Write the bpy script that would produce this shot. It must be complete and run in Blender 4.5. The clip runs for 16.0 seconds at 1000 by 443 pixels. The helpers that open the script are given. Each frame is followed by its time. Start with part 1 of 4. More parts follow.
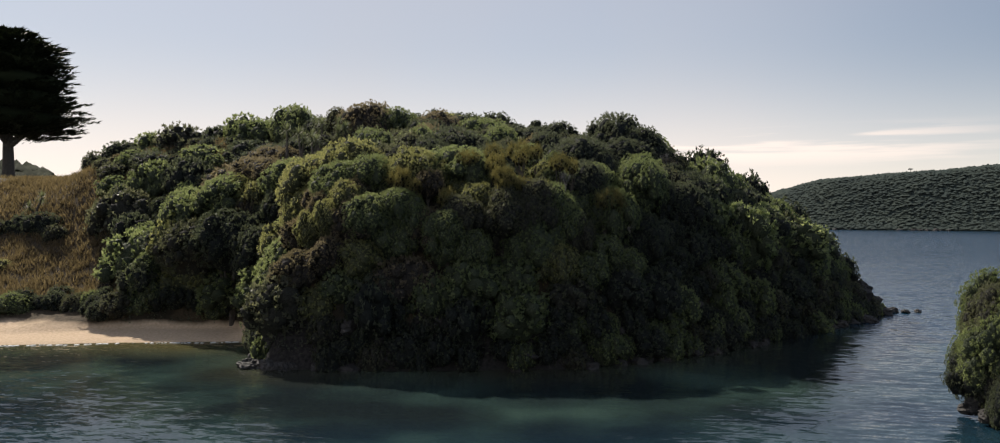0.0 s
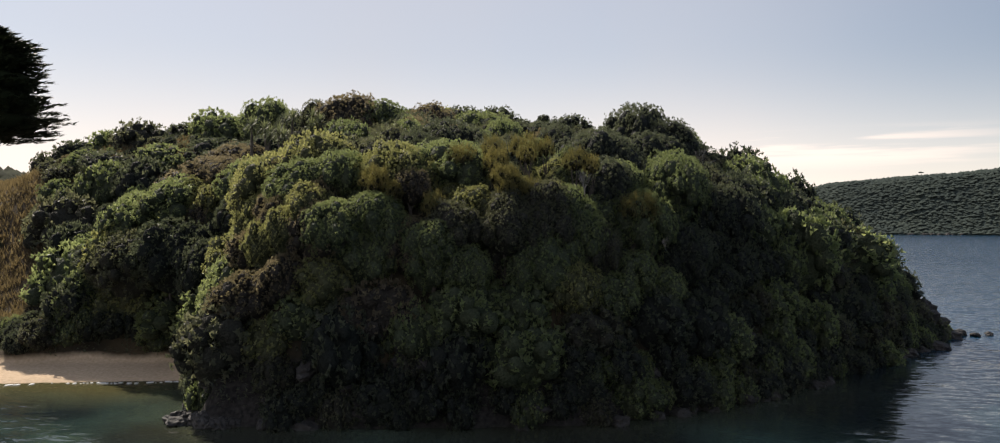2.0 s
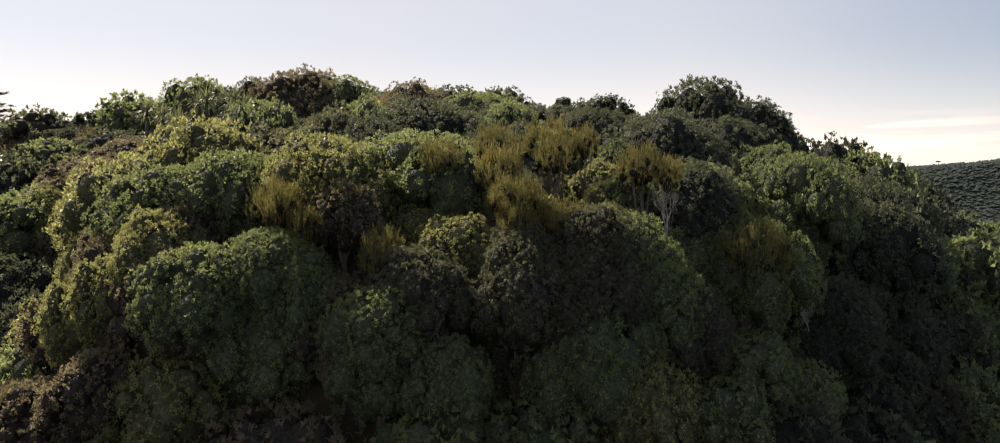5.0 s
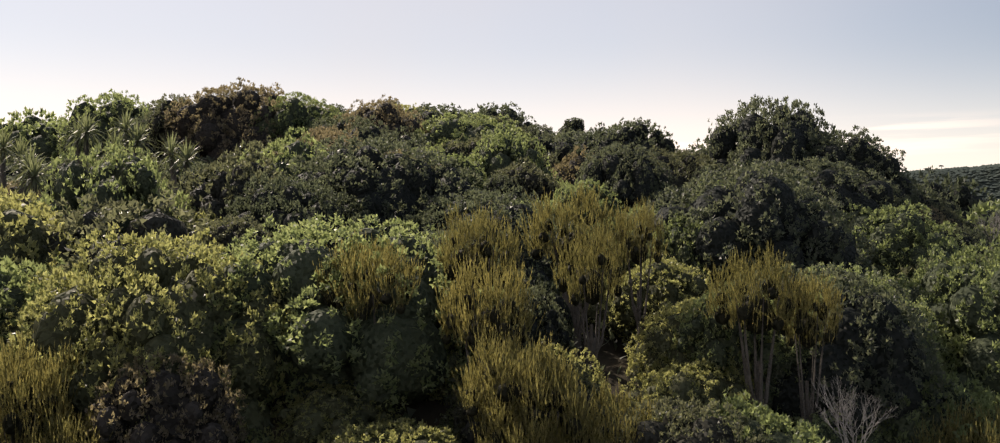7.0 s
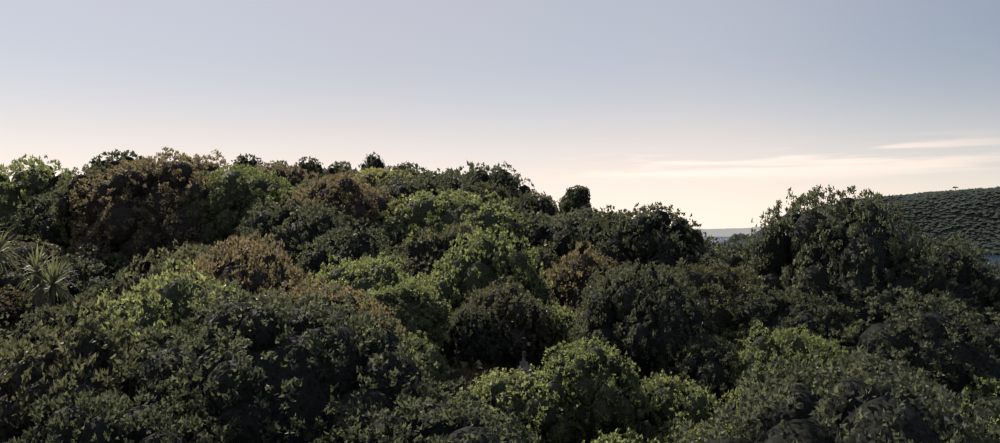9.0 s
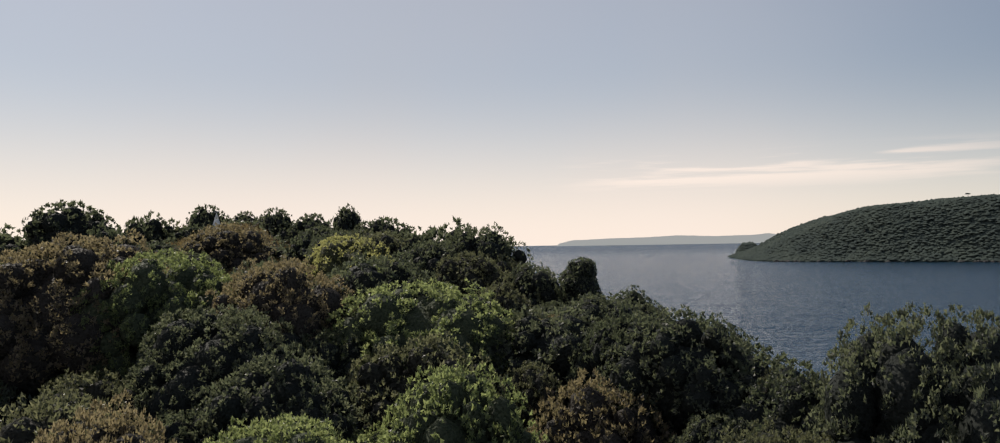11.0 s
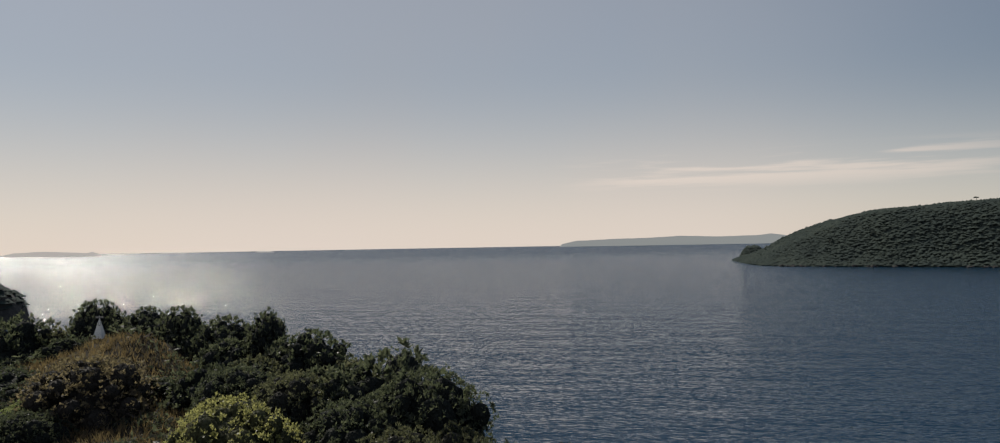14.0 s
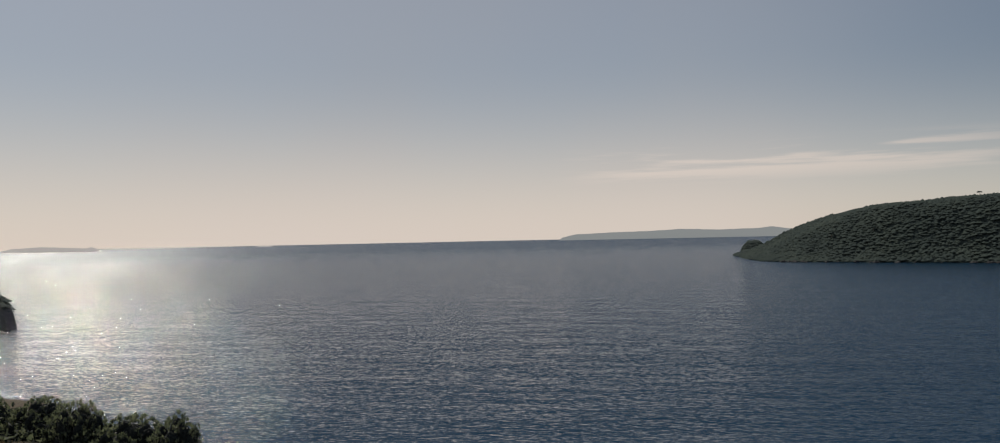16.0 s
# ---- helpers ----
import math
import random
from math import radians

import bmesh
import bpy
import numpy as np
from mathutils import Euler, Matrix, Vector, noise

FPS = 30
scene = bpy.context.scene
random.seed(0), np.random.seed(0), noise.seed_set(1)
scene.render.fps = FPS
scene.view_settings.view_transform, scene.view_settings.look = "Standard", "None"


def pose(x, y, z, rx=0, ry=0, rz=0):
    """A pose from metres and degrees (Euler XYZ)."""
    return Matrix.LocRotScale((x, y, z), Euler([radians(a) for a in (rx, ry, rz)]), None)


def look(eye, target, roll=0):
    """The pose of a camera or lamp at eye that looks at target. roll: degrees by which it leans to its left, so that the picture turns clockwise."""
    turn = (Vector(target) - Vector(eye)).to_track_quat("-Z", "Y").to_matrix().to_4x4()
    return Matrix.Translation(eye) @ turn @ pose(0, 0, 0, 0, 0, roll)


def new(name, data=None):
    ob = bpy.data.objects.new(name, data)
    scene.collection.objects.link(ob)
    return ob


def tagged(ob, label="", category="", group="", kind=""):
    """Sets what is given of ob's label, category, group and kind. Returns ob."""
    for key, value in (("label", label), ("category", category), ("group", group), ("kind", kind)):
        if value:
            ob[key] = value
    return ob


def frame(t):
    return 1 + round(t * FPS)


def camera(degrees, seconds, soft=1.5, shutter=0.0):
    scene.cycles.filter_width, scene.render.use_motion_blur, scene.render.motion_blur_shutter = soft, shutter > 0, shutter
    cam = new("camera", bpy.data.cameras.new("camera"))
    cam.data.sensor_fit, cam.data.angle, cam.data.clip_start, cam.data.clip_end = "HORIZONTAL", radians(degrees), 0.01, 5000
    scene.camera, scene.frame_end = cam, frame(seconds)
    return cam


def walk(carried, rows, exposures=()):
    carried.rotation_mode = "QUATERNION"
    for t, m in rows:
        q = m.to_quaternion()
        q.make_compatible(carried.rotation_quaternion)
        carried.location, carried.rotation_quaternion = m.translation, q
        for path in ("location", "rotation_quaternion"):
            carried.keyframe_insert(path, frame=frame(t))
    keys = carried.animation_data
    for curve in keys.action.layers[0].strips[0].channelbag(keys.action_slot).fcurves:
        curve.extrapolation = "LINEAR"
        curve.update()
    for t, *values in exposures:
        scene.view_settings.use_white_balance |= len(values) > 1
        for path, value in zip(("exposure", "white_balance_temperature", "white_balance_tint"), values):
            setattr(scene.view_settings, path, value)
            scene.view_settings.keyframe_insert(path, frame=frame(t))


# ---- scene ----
cam = camera(64.0, 16.0, soft=1.1)
PATH = [
    (0, (1.414, 5.748, 8.93), (1.136, 7.728, 8.925), 0.2),
    (0.5, (0.996, 8.057, 9.027), (0.718, 10.038, 9.024), 0.15),
    (1, (0.697, 10.729, 9.11), (0.416, 12.709, 9.109), 0.1),
    (1.5, (0.371, 13.44, 9.189), (0.087, 15.419, 9.192), 0.1),
    (2, (0.073, 16.375, 9.293), (-0.216, 18.354, 9.3), 0.05),
    (2.5, (-0.298, 19.334, 9.391), (-0.59, 21.312, 9.402), 0),
    (3, (-0.683, 22.478, 9.51), (-0.981, 24.456, 9.525), -0.05),
    (3.5, (-1.043, 25.496, 9.66), (-1.346, 27.473, 9.673), -0.1),
    (6, (-3.672, 40.802, 12.662), (-3.972, 42.779, 12.634), -0.35),
    (6.5, (-4.005, 43.666, 13.272), (-4.303, 45.644, 13.255), -0.35),
    (7, (-4.242, 46.22, 14.009), (-4.539, 48.198, 14.0), -0.3),
    (7.5, (-4.378, 48.279, 14.815), (-4.676, 50.257, 14.815), -0.25),
    (8, (-4.457, 50.173, 15.742), (-4.759, 52.15, 15.751), -0.2),
    (8.5, (-4.435, 52.019, 16.407), (-4.747, 53.994, 16.439), -0.2),
    (9, (-4.416, 53.64, 17.281), (-4.734, 55.614, 17.319), -0.3),
    (9.5, (-4.27, 55.158, 18.005), (-4.599, 57.13, 18.049), -0.5),
    (10, (-4.378, 56.922, 18.727), (-4.709, 58.894, 18.781), -0.7),
    (12.5, (-4.827, 65.031, 22.625), (-5.167, 67.001, 22.689), -1.05),
    (13, (-4.755, 66.806, 23.436), (-5.098, 68.775, 23.502), -0.95),
    (13.5, (-4.713, 68.539, 24.264), (-5.056, 70.508, 24.327), -0.95),
    (14, (-4.638, 70.326, 25.156), (-4.981, 72.296, 25.216), -1),
    (14.5, (-4.539, 71.943, 25.952), (-4.881, 73.913, 26.006), -1.1),
    (15, (-4.376, 73.568, 26.807), (-4.72, 75.538, 26.855), -1.15),
    (15.5, (-4.519, 75.431, 27.589), (-4.863, 77.401, 27.635), -1.15),
    (16, (-4.759, 77.459, 28.302), (-5.102, 79.428, 28.345), -1.2),
]
walk(cam, [(t, look(eye, target, roll)) for t, eye, target, roll in PATH],
     exposures=[(0, 0.46, 6600, 11), (3.5, 0.78, 6950, 13), (6.5, 0.88, 7200, 14), (7.5, 0.72, 7100, 14), (9, 0.45, 6850, 13), (10, 0.36, 6700, 12), (12.5, -0.02, 6550, 8), (14, -0.2, 6500, 8), (16, -0.32, 6450, 8)])

# ---------------------------------------------------------------- world and sun
SUN_AZ, SUN_EL = -45.0, 41.0          # degrees from +y towards +x, and above the horizon
world = bpy.data.worlds.new("sky")
scene.world = world
world.use_nodes = True
wn, wl = world.node_tree.nodes, world.node_tree.links
wn.clear()
w_out = wn.new("ShaderNodeOutputWorld")
w_bg = wn.new("ShaderNodeBackground")
w_sky = wn.new("ShaderNodeTexSky")
w_sky.sky_type = "NISHITA"
w_sky.sun_disc = False
w_sky.sun_elevation = radians(SUN_EL)
w_sky.sun_rotation = radians(SUN_AZ)
w_sky.air_density, w_sky.dust_density, w_sky.ozone_density = 1.0, 0.35, 1.0
w_bg.inputs["Strength"].default_value = 0.075


def sky_clouds():
    """A thin pale veil over the whole sky, and long low cloud banks near the horizon."""
    co = wn.new("ShaderNodeTexCoord")
    sep = wn.new("ShaderNodeSeparateXYZ")
    wl.new(co.outputs["Generated"], sep.inputs[0])

    def calc(op, a, b=None, c=None):
        k = wn.new("ShaderNodeMath")
        k.operation = op
        for i, v in enumerate((a, b, c)):
            if v is None:
                continue
            if isinstance(v, (int, float)):
                k.inputs[i].default_value = v
            else:
                wl.new(v, k.inputs[i])
        return k.outputs[0]

    def span(v, lo, hi):
        k = wn.new("ShaderNodeMapRange")
        k.interpolation_type = "SMOOTHSTEP"
        k.inputs["From Min"].default_value, k.inputs["From Max"].default_value = lo, hi
        wl.new(v, k.inputs["Value"])
        return k.outputs[0]
    stretch = wn.new("ShaderNodeMapping")
    stretch.inputs["Scale"].default_value = (2.2, 2.2, 42.0)
    wl.new(co.outputs["Generated"], stretch.inputs["Vector"])
    banks = wn.new("ShaderNodeTexNoise")
    banks.inputs["Scale"].default_value, banks.inputs["Detail"].default_value, banks.inputs["Roughness"].default_value = 2.1, 6, 0.55
    wl.new(stretch.outputs[0], banks.inputs["Vector"])
    low = calc("MULTIPLY", span(sep.outputs["Z"], 0.058, 0.080), span(sep.outputs["Z"], 0.116, 0.094))
    bank = calc("MULTIPLY", calc("MULTIPLY", span(banks.outputs["Fac"], 0.42, 0.60), low), calc("MULTIPLY", span(sep.outputs["X"], -0.12, 0.02), span(sep.outputs["X"], 0.46, 0.30)))
    wide = wn.new("ShaderNodeTexNoise")
    wide.inputs["Scale"].default_value, wide.inputs["Detail"].default_value = 2.6, 5
    wl.new(co.outputs["Generated"], wide.inputs["Vector"])
    veil = calc("MULTIPLY_ADD", wide.outputs["Fac"], 0.30, 0.46)
    veil = calc("MULTIPLY", veil, calc("MULTIPLY_ADD", span(sep.outputs["X"], 0.0, 0.6), -0.7, 1.0))
    veil = calc("MULTIPLY", veil, calc("MULTIPLY_ADD", span(sep.outputs["Z"], 0.25, 0.8), -0.45, 1.0))
    near_sea = span(sep.outputs["Z"], 0.22, -0.01)
    veil = calc("ADD", veil, calc("MULTIPLY", near_sea, 0.32))
    mist = wn.new("ShaderNodeMix")
    mist.data_type = "RGBA"
    tone = wn.new("ShaderNodeMix")
    tone.data_type = "RGBA"
    tone.inputs["A"].default_value, tone.inputs["B"].default_value = (5.9, 5.75, 5.95, 1), (11.4, 9.8, 8.8, 1)
    wl.new(near_sea, tone.inputs["Factor"])
    wl.new(veil, mist.inputs["Factor"])
    wl.new(w_sky.outputs[0], mist.inputs["A"])
    wl.new(tone.outputs["Result"], mist.inputs["B"])
    cloud = wn.new("ShaderNodeMix")
    cloud.data_type = "RGBA"
    cloud.inputs["B"].default_value = (13.2, 11.0, 9.6, 1)
    wl.new(calc("MULTIPLY", bank, 0.5), cloud.inputs["Factor"])
    wl.new(mist.outputs["Result"], cloud.inputs["A"])
    # the sky deepens away from the sun
    deep = wn.new("ShaderNodeMix")
    deep.data_type = "RGBA"
    deep.inputs["B"].default_value = (1.2, 1.6, 2.4, 1)
    wl.new(calc("MULTIPLY", span(sep.outputs["X"], 0.02, 0.6), calc("MULTIPLY_ADD", span(sep.outputs["Z"], 0.03, 0.2), 0.26, 0.08)), deep.inputs["Factor"])
    wl.new(cloud.outputs["Result"], deep.inputs["A"])
    wl.new(deep.outputs["Result"], w_bg.inputs["Color"])


sky_clouds()
wl.new(w_bg.outputs[0], w_out.inputs["Surface"])

sun_data = bpy.data.lights.new("sun", "SUN")
sun_data.energy, sun_data.angle, sun_data.color = 3.5, radians(0.53), (1.0, 0.93, 0.82)
sun = new("sun", sun_data)
sun_way = Vector((math.sin(radians(SUN_AZ)) * math.cos(radians(SUN_EL)), math.cos(radians(SUN_AZ)) * math.cos(radians(SUN_EL)), math.sin(radians(SUN_EL))))
sun.matrix_world = look(sun_way * 200, (0, 0, 0))


# ---------------------------------------------------------------- materials
def material(name):
    m = bpy.data.materials.new(name)
    m.use_nodes = True
    n, l = m.node_tree.nodes, m.node_tree.links
    n.clear()
    return m, n, l, n.new("ShaderNodeOutputMaterial")


def ramp(n, stops):
    r = n.new("ShaderNodeValToRGB")
    e = r.color_ramp.elements
    while len(e) < len(stops):
        e.new(0.5)
    for k, (p, c) in enumerate(stops):
        e[k].position, e[k].color = p, (*c, 1)
    return r


def leaf_material(name, dark, mid, light, translucent=0.4, gloss=0.25, rough=0.5):
    """Leaves: each its own shade, and a shift from plant to plant; light also passes through them."""
    m, n, l, out = material(name)
    geo, info = n.new("ShaderNodeNewGeometry"), n.new("ShaderNodeObjectInfo")
    mix = n.new("ShaderNodeMath")
    mix.operation = "MULTIPLY_ADD"
    mix.inputs[1].default_value = 0.65
    half = n.new("ShaderNodeMath")
    half.operation = "MULTIPLY"
    half.inputs[1].default_value = 0.35
    l.new(geo.outputs["Random Per Island"], mix.inputs[0])
    l.new(info.outputs["Random"], half.inputs[0])
    l.new(half.outputs[0], mix.inputs[2])
    r = ramp(n, [(0.0, dark), (0.45, mid), (1.0, light)])
    l.new(mix.outputs[0], r.inputs[0])
    p = n.new("ShaderNodeBsdfPrincipled")
    p.inputs["Roughness"].default_value = rough
    p.inputs["Specular IOR Level"].default_value = gloss
    t = n.new("ShaderNodeBsdfTranslucent")
    warm = n.new("ShaderNodeMix")
    warm.data_type, warm.blend_type = "RGBA", "MULTIPLY"
    warm.inputs["Factor"].default_value = 1.0
    warm.inputs["B"].default_value = (2.6, 2.6, 1.75, 1)
    l.new(r.outputs[0], warm.inputs["A"])
    l.new(warm.outputs["Result"], t.inputs["Color"])
    l.new(r.outputs[0], p.inputs["Base Color"])
    s = n.new("ShaderNodeMixShader")
    s.inputs[0].default_value = translucent
    l.new(p.outputs[0], s.inputs[1])
    l.new(t.outputs[0], s.inputs[2])
    l.new(s.outputs[0], out.inputs["Surface"])
    return m


def rough_material(name, stops, scale=1.0, rough=0.9, bump=0.3, detail=8.0, fine=9.0, gloss=0.5):
    """Earth, bark, rock: two scales of noise for colour and relief, at world size."""
    m, n, l, out = material(name)
    geo = n.new("ShaderNodeNewGeometry")
    a, b = n.new("ShaderNodeTexNoise"), n.new("ShaderNodeTexNoise")
    for k, s in ((a, scale), (b, scale * fine)):
        k.inputs["Scale"].default_value = s
        k.inputs["Detail"].default_value = detail
        l.new(geo.outputs["Position"], k.inputs["Vector"])
    add = n.new("ShaderNodeMath")
    add.operation = "MULTIPLY_ADD"
    add.inputs[1].default_value = 0.4
    l.new(b.outputs["Fac"], add.inputs[0])
    sub = n.new("ShaderNodeMath")
    sub.operation = "MULTIPLY"
    sub.inputs[1].default_value = 0.6
    l.new(a.outputs["Fac"], sub.inputs[0])
    l.new(sub.outputs[0], add.inputs[2])
    r = ramp(n, stops)
    l.new(add.outputs[0], r.inputs[0])
    p = n.new("ShaderNodeBsdfPrincipled")
    p.inputs["Roughness"].default_value = rough
    p.inputs["Specular IOR Level"].default_value = gloss
    l.new(r.outputs[0], p.inputs["Base Color"])
    bp = n.new("ShaderNodeBump")
    bp.inputs["Strength"].default_value = bump
    bp.inputs["Distance"].default_value = 0.1
    l.new(b.outputs["Fac"], bp.inputs["Height"])
    l.new(bp.outputs[0], p.inputs["Normal"])
    l.new(p.outputs[0], out.inputs["Surface"])
    return m


def inner_shade_material(name, dark, light, cell=19.0):
    """The dense foliage under the outer leaves, darkened to paint the shade there: small leaf-sized cells, each with
    its own tone and tilt.
    """
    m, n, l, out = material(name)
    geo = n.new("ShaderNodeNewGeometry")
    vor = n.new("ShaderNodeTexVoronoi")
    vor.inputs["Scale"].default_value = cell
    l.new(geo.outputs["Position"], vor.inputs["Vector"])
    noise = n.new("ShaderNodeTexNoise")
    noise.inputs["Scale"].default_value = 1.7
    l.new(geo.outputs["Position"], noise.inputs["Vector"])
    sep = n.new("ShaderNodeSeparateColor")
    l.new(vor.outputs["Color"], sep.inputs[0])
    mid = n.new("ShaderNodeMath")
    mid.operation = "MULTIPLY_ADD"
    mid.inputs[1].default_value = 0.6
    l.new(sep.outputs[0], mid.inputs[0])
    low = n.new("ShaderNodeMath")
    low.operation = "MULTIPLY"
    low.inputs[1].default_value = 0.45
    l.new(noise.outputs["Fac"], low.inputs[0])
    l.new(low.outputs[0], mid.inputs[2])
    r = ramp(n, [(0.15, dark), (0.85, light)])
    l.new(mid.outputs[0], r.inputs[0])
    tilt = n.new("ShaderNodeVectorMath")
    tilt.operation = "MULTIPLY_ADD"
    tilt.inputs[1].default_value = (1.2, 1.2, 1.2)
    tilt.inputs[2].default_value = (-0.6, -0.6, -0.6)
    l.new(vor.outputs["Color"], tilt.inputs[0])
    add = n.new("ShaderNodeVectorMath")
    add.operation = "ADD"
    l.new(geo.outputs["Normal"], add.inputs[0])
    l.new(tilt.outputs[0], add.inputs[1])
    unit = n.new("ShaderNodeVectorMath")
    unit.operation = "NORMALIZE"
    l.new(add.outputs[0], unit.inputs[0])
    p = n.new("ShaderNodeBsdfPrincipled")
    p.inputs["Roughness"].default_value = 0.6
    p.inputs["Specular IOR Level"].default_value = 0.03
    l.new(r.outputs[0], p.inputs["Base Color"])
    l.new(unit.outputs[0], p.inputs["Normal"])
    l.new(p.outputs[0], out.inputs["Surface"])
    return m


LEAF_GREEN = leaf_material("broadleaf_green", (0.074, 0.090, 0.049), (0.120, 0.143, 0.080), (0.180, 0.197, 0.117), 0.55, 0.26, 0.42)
# Yellow-green leaf, brightened so that its colour carries a sunlit look
LEAF_SUNLIT_BRIGHT = leaf_material("broadleaf_sunlit_bright", (0.103, 0.111, 0.058), (0.168, 0.168, 0.086), (0.232, 0.226, 0.127), 0.55, 0.35, 0.42)
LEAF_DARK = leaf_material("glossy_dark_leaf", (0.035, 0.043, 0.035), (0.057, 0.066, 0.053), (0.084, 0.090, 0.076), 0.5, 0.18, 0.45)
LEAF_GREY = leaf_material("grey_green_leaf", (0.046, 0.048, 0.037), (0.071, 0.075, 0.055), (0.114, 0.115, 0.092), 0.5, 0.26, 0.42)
LEAF_BROWN = leaf_material("brown_flower_leaf", (0.073, 0.064, 0.047), (0.114, 0.096, 0.073), (0.164, 0.135, 0.112), 0.5, 0.25, 0.5)
LEAF_SPIKE = leaf_material("olive_needles", (0.060, 0.057, 0.030), (0.115, 0.104, 0.050), (0.200, 0.170, 0.078), 0.5, 0.2, 0.6)
LEAF_SWORD = leaf_material("sword_leaf", (0.055, 0.064, 0.040), (0.086, 0.096, 0.062), (0.132, 0.145, 0.100), 0.4, 0.2, 0.5)
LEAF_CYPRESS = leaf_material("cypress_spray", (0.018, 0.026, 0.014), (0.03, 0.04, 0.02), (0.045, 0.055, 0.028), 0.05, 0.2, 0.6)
# Near-black green: painted shade inside the cypress, and dark bush on the ridge
LEAF_CORE = leaf_material("core_shade_and_ridge_bush", (0.014, 0.018, 0.009), (0.022, 0.027, 0.013), (0.032, 0.037, 0.018), 0.0, 0.05, 0.9)
# Darker copies of the leaf colours, painting the shade in crown gaps
INNER_SHADE_GREEN = inner_shade_material("inner_shade_green", (0.026, 0.034, 0.021), (0.070, 0.081, 0.051))
INNER_SHADE_BRIGHT = inner_shade_material("inner_shade_bright", (0.034, 0.036, 0.019), (0.088, 0.092, 0.052))
INNER_SHADE_DARK = inner_shade_material("inner_shade_dark", (0.012, 0.015, 0.013), (0.030, 0.033, 0.030))
INNER_SHADE_GREY = inner_shade_material("inner_shade_grey", (0.017, 0.017, 0.014), (0.049, 0.049, 0.040))
INNER_SHADE_BROWN = inner_shade_material("inner_shade_brown", (0.020, 0.018, 0.015), (0.056, 0.050, 0.044))
INNER_SHADE_SPIKE = inner_shade_material("inner_shade_needles", (0.013, 0.013, 0.008), (0.035, 0.033, 0.021), 16.0)
GRASS_DRY = leaf_material("dry_grass", (0.070, 0.054, 0.038), (0.115, 0.087, 0.058), (0.17, 0.13, 0.088), 0.4, 0.15, 0.7)
BARK = rough_material("bark", [(0.25, (0.05, 0.042, 0.034)), (0.75, (0.14, 0.12, 0.10))], 4.0, 0.9, 0.6)
BARK_PALE = rough_material("dead_wood", [(0.25, (0.15, 0.14, 0.125)), (0.75, (0.30, 0.28, 0.26))], 6.0, 0.85, 0.5)
ROCK = rough_material("shore_rock", [(0.34, (0.018, 0.017, 0.016)), (0.58, (0.04, 0.036, 0.033)), (0.78, (0.20, 0.18, 0.165))], 0.8, 0.75, 0.9)
WHITE_PAINT = rough_material("white_paint", [(0.3, (0.62, 0.62, 0.60)), (0.7, (0.80, 0.80, 0.78))], 3.0, 0.5, 0.1)
STONE_PALE = rough_material("pale_stone", [(0.3, (0.20, 0.20, 0.19)), (0.7, (0.34, 0.33, 0.31))], 5.0, 0.8, 0.4)


# ---------------------------------------------------------------- plan of the headland
COAST = [(-19, 51), (-13, 51.4), (-7, 52.2), (-1, 53.8), (4, 57.2), (10, 63.2), (17, 72.5), (22.5, 80), (27, 88), (24, 96),
         (14, 104), (3, 110), (-10, 117), (-25, 126), (-50, 136), (-90, 165), (-150, 215), (-230, 240), (-260, 60),
         (-120, 36), (-70, 47), (-41, 56), (-33, 58.6), (-24.6, 60.6), (-21.5, 56)]


def smooth(a, b, v):
    u = np.clip((v - a) / (b - a), 0, 1)
    return u * u * (3 - 2 * u)


def coast_distance(x, y):
    """Metres inside the shore (positive on land)."""
    x, y = np.asarray(x, float), np.asarray(y, float)
    best, inside = np.full(x.shape, 1e9), np.zeros(x.shape, bool)
    for (x0, y0), (x1, y1) in zip(COAST, COAST[1:] + COAST[:1]):
        dx, dy = x1 - x0, y1 - y0
        u = np.clip(((x - x0) * dx + (y - y0) * dy) / (dx * dx + dy * dy), 0, 1)
        best = np.minimum(best, np.hypot(x - x0 - u * dx, y - y0 - u * dy))
        if y0 != y1:
            inside ^= ((y0 > y) != (y1 > y)) & (x < (x1 - x0) * (y - y0) / (y1 - y0) + x0)
    return np.where(inside, best, -best)


def canopy(x, y):
    """Height of the tree tops over the headland."""
    x, y = np.asarray(x, float), np.asarray(y, float)
    c = 13.2 + 0.2 * (np.minimum(y, 88) - 58) + 0.11 * np.clip(y - 88, 0, 16)
    r = np.maximum(x - 3.4, 0)
    c = c - 0.72 * r * r / (r + 2.0)
    k = smooth(-41, -62, x)
    c = c * (1 - k) + (13.4 + 0.05 * (y - 90)) * k
    c = c - 1.3 * smooth(-1.5, 2.0, x) * smooth(77, 69, y) + 0.8 * smooth(-5, -9, x) * smooth(77, 72, y) * smooth(-24, -18, x)
    c = c - 6.0 * smooth(-25, -39, x) * smooth(90, 68, y) + 0.9 * np.exp(-((x + 16) / 4) ** 2 - ((y - 86) / 4) ** 2)
    c = c - 0.9 * np.exp(-((x + 8.5) / 3) ** 2 - ((y - 79.5) / 3) ** 2) - 1.1 * np.exp(-((x + 9) / 2) ** 2 - ((y - 89) / 2) ** 2) - 1.6 * np.exp(-((x - 2.0) / 5.5) ** 2 - ((y - 87) / 5.5) ** 2)
    s = (np.minimum(x, 3) - 0.3 * np.maximum(x - 3, 0) + 9) * 0.6 + (y - 90 - 5 * smooth(-6, -14, x)) * 0.8
    c = c - 0.85 * np.maximum(s, 0) ** 1.03 * smooth(-45, -30, x)
    return c + 4.5 * np.exp(-((x + 168) / 26) ** 2 - ((y - 205) / 22) ** 2)


def wander(x, y, size, seed):
    """Gentle unevenness from a few crossing waves."""
    r = np.random.RandomState(seed)
    v = 0
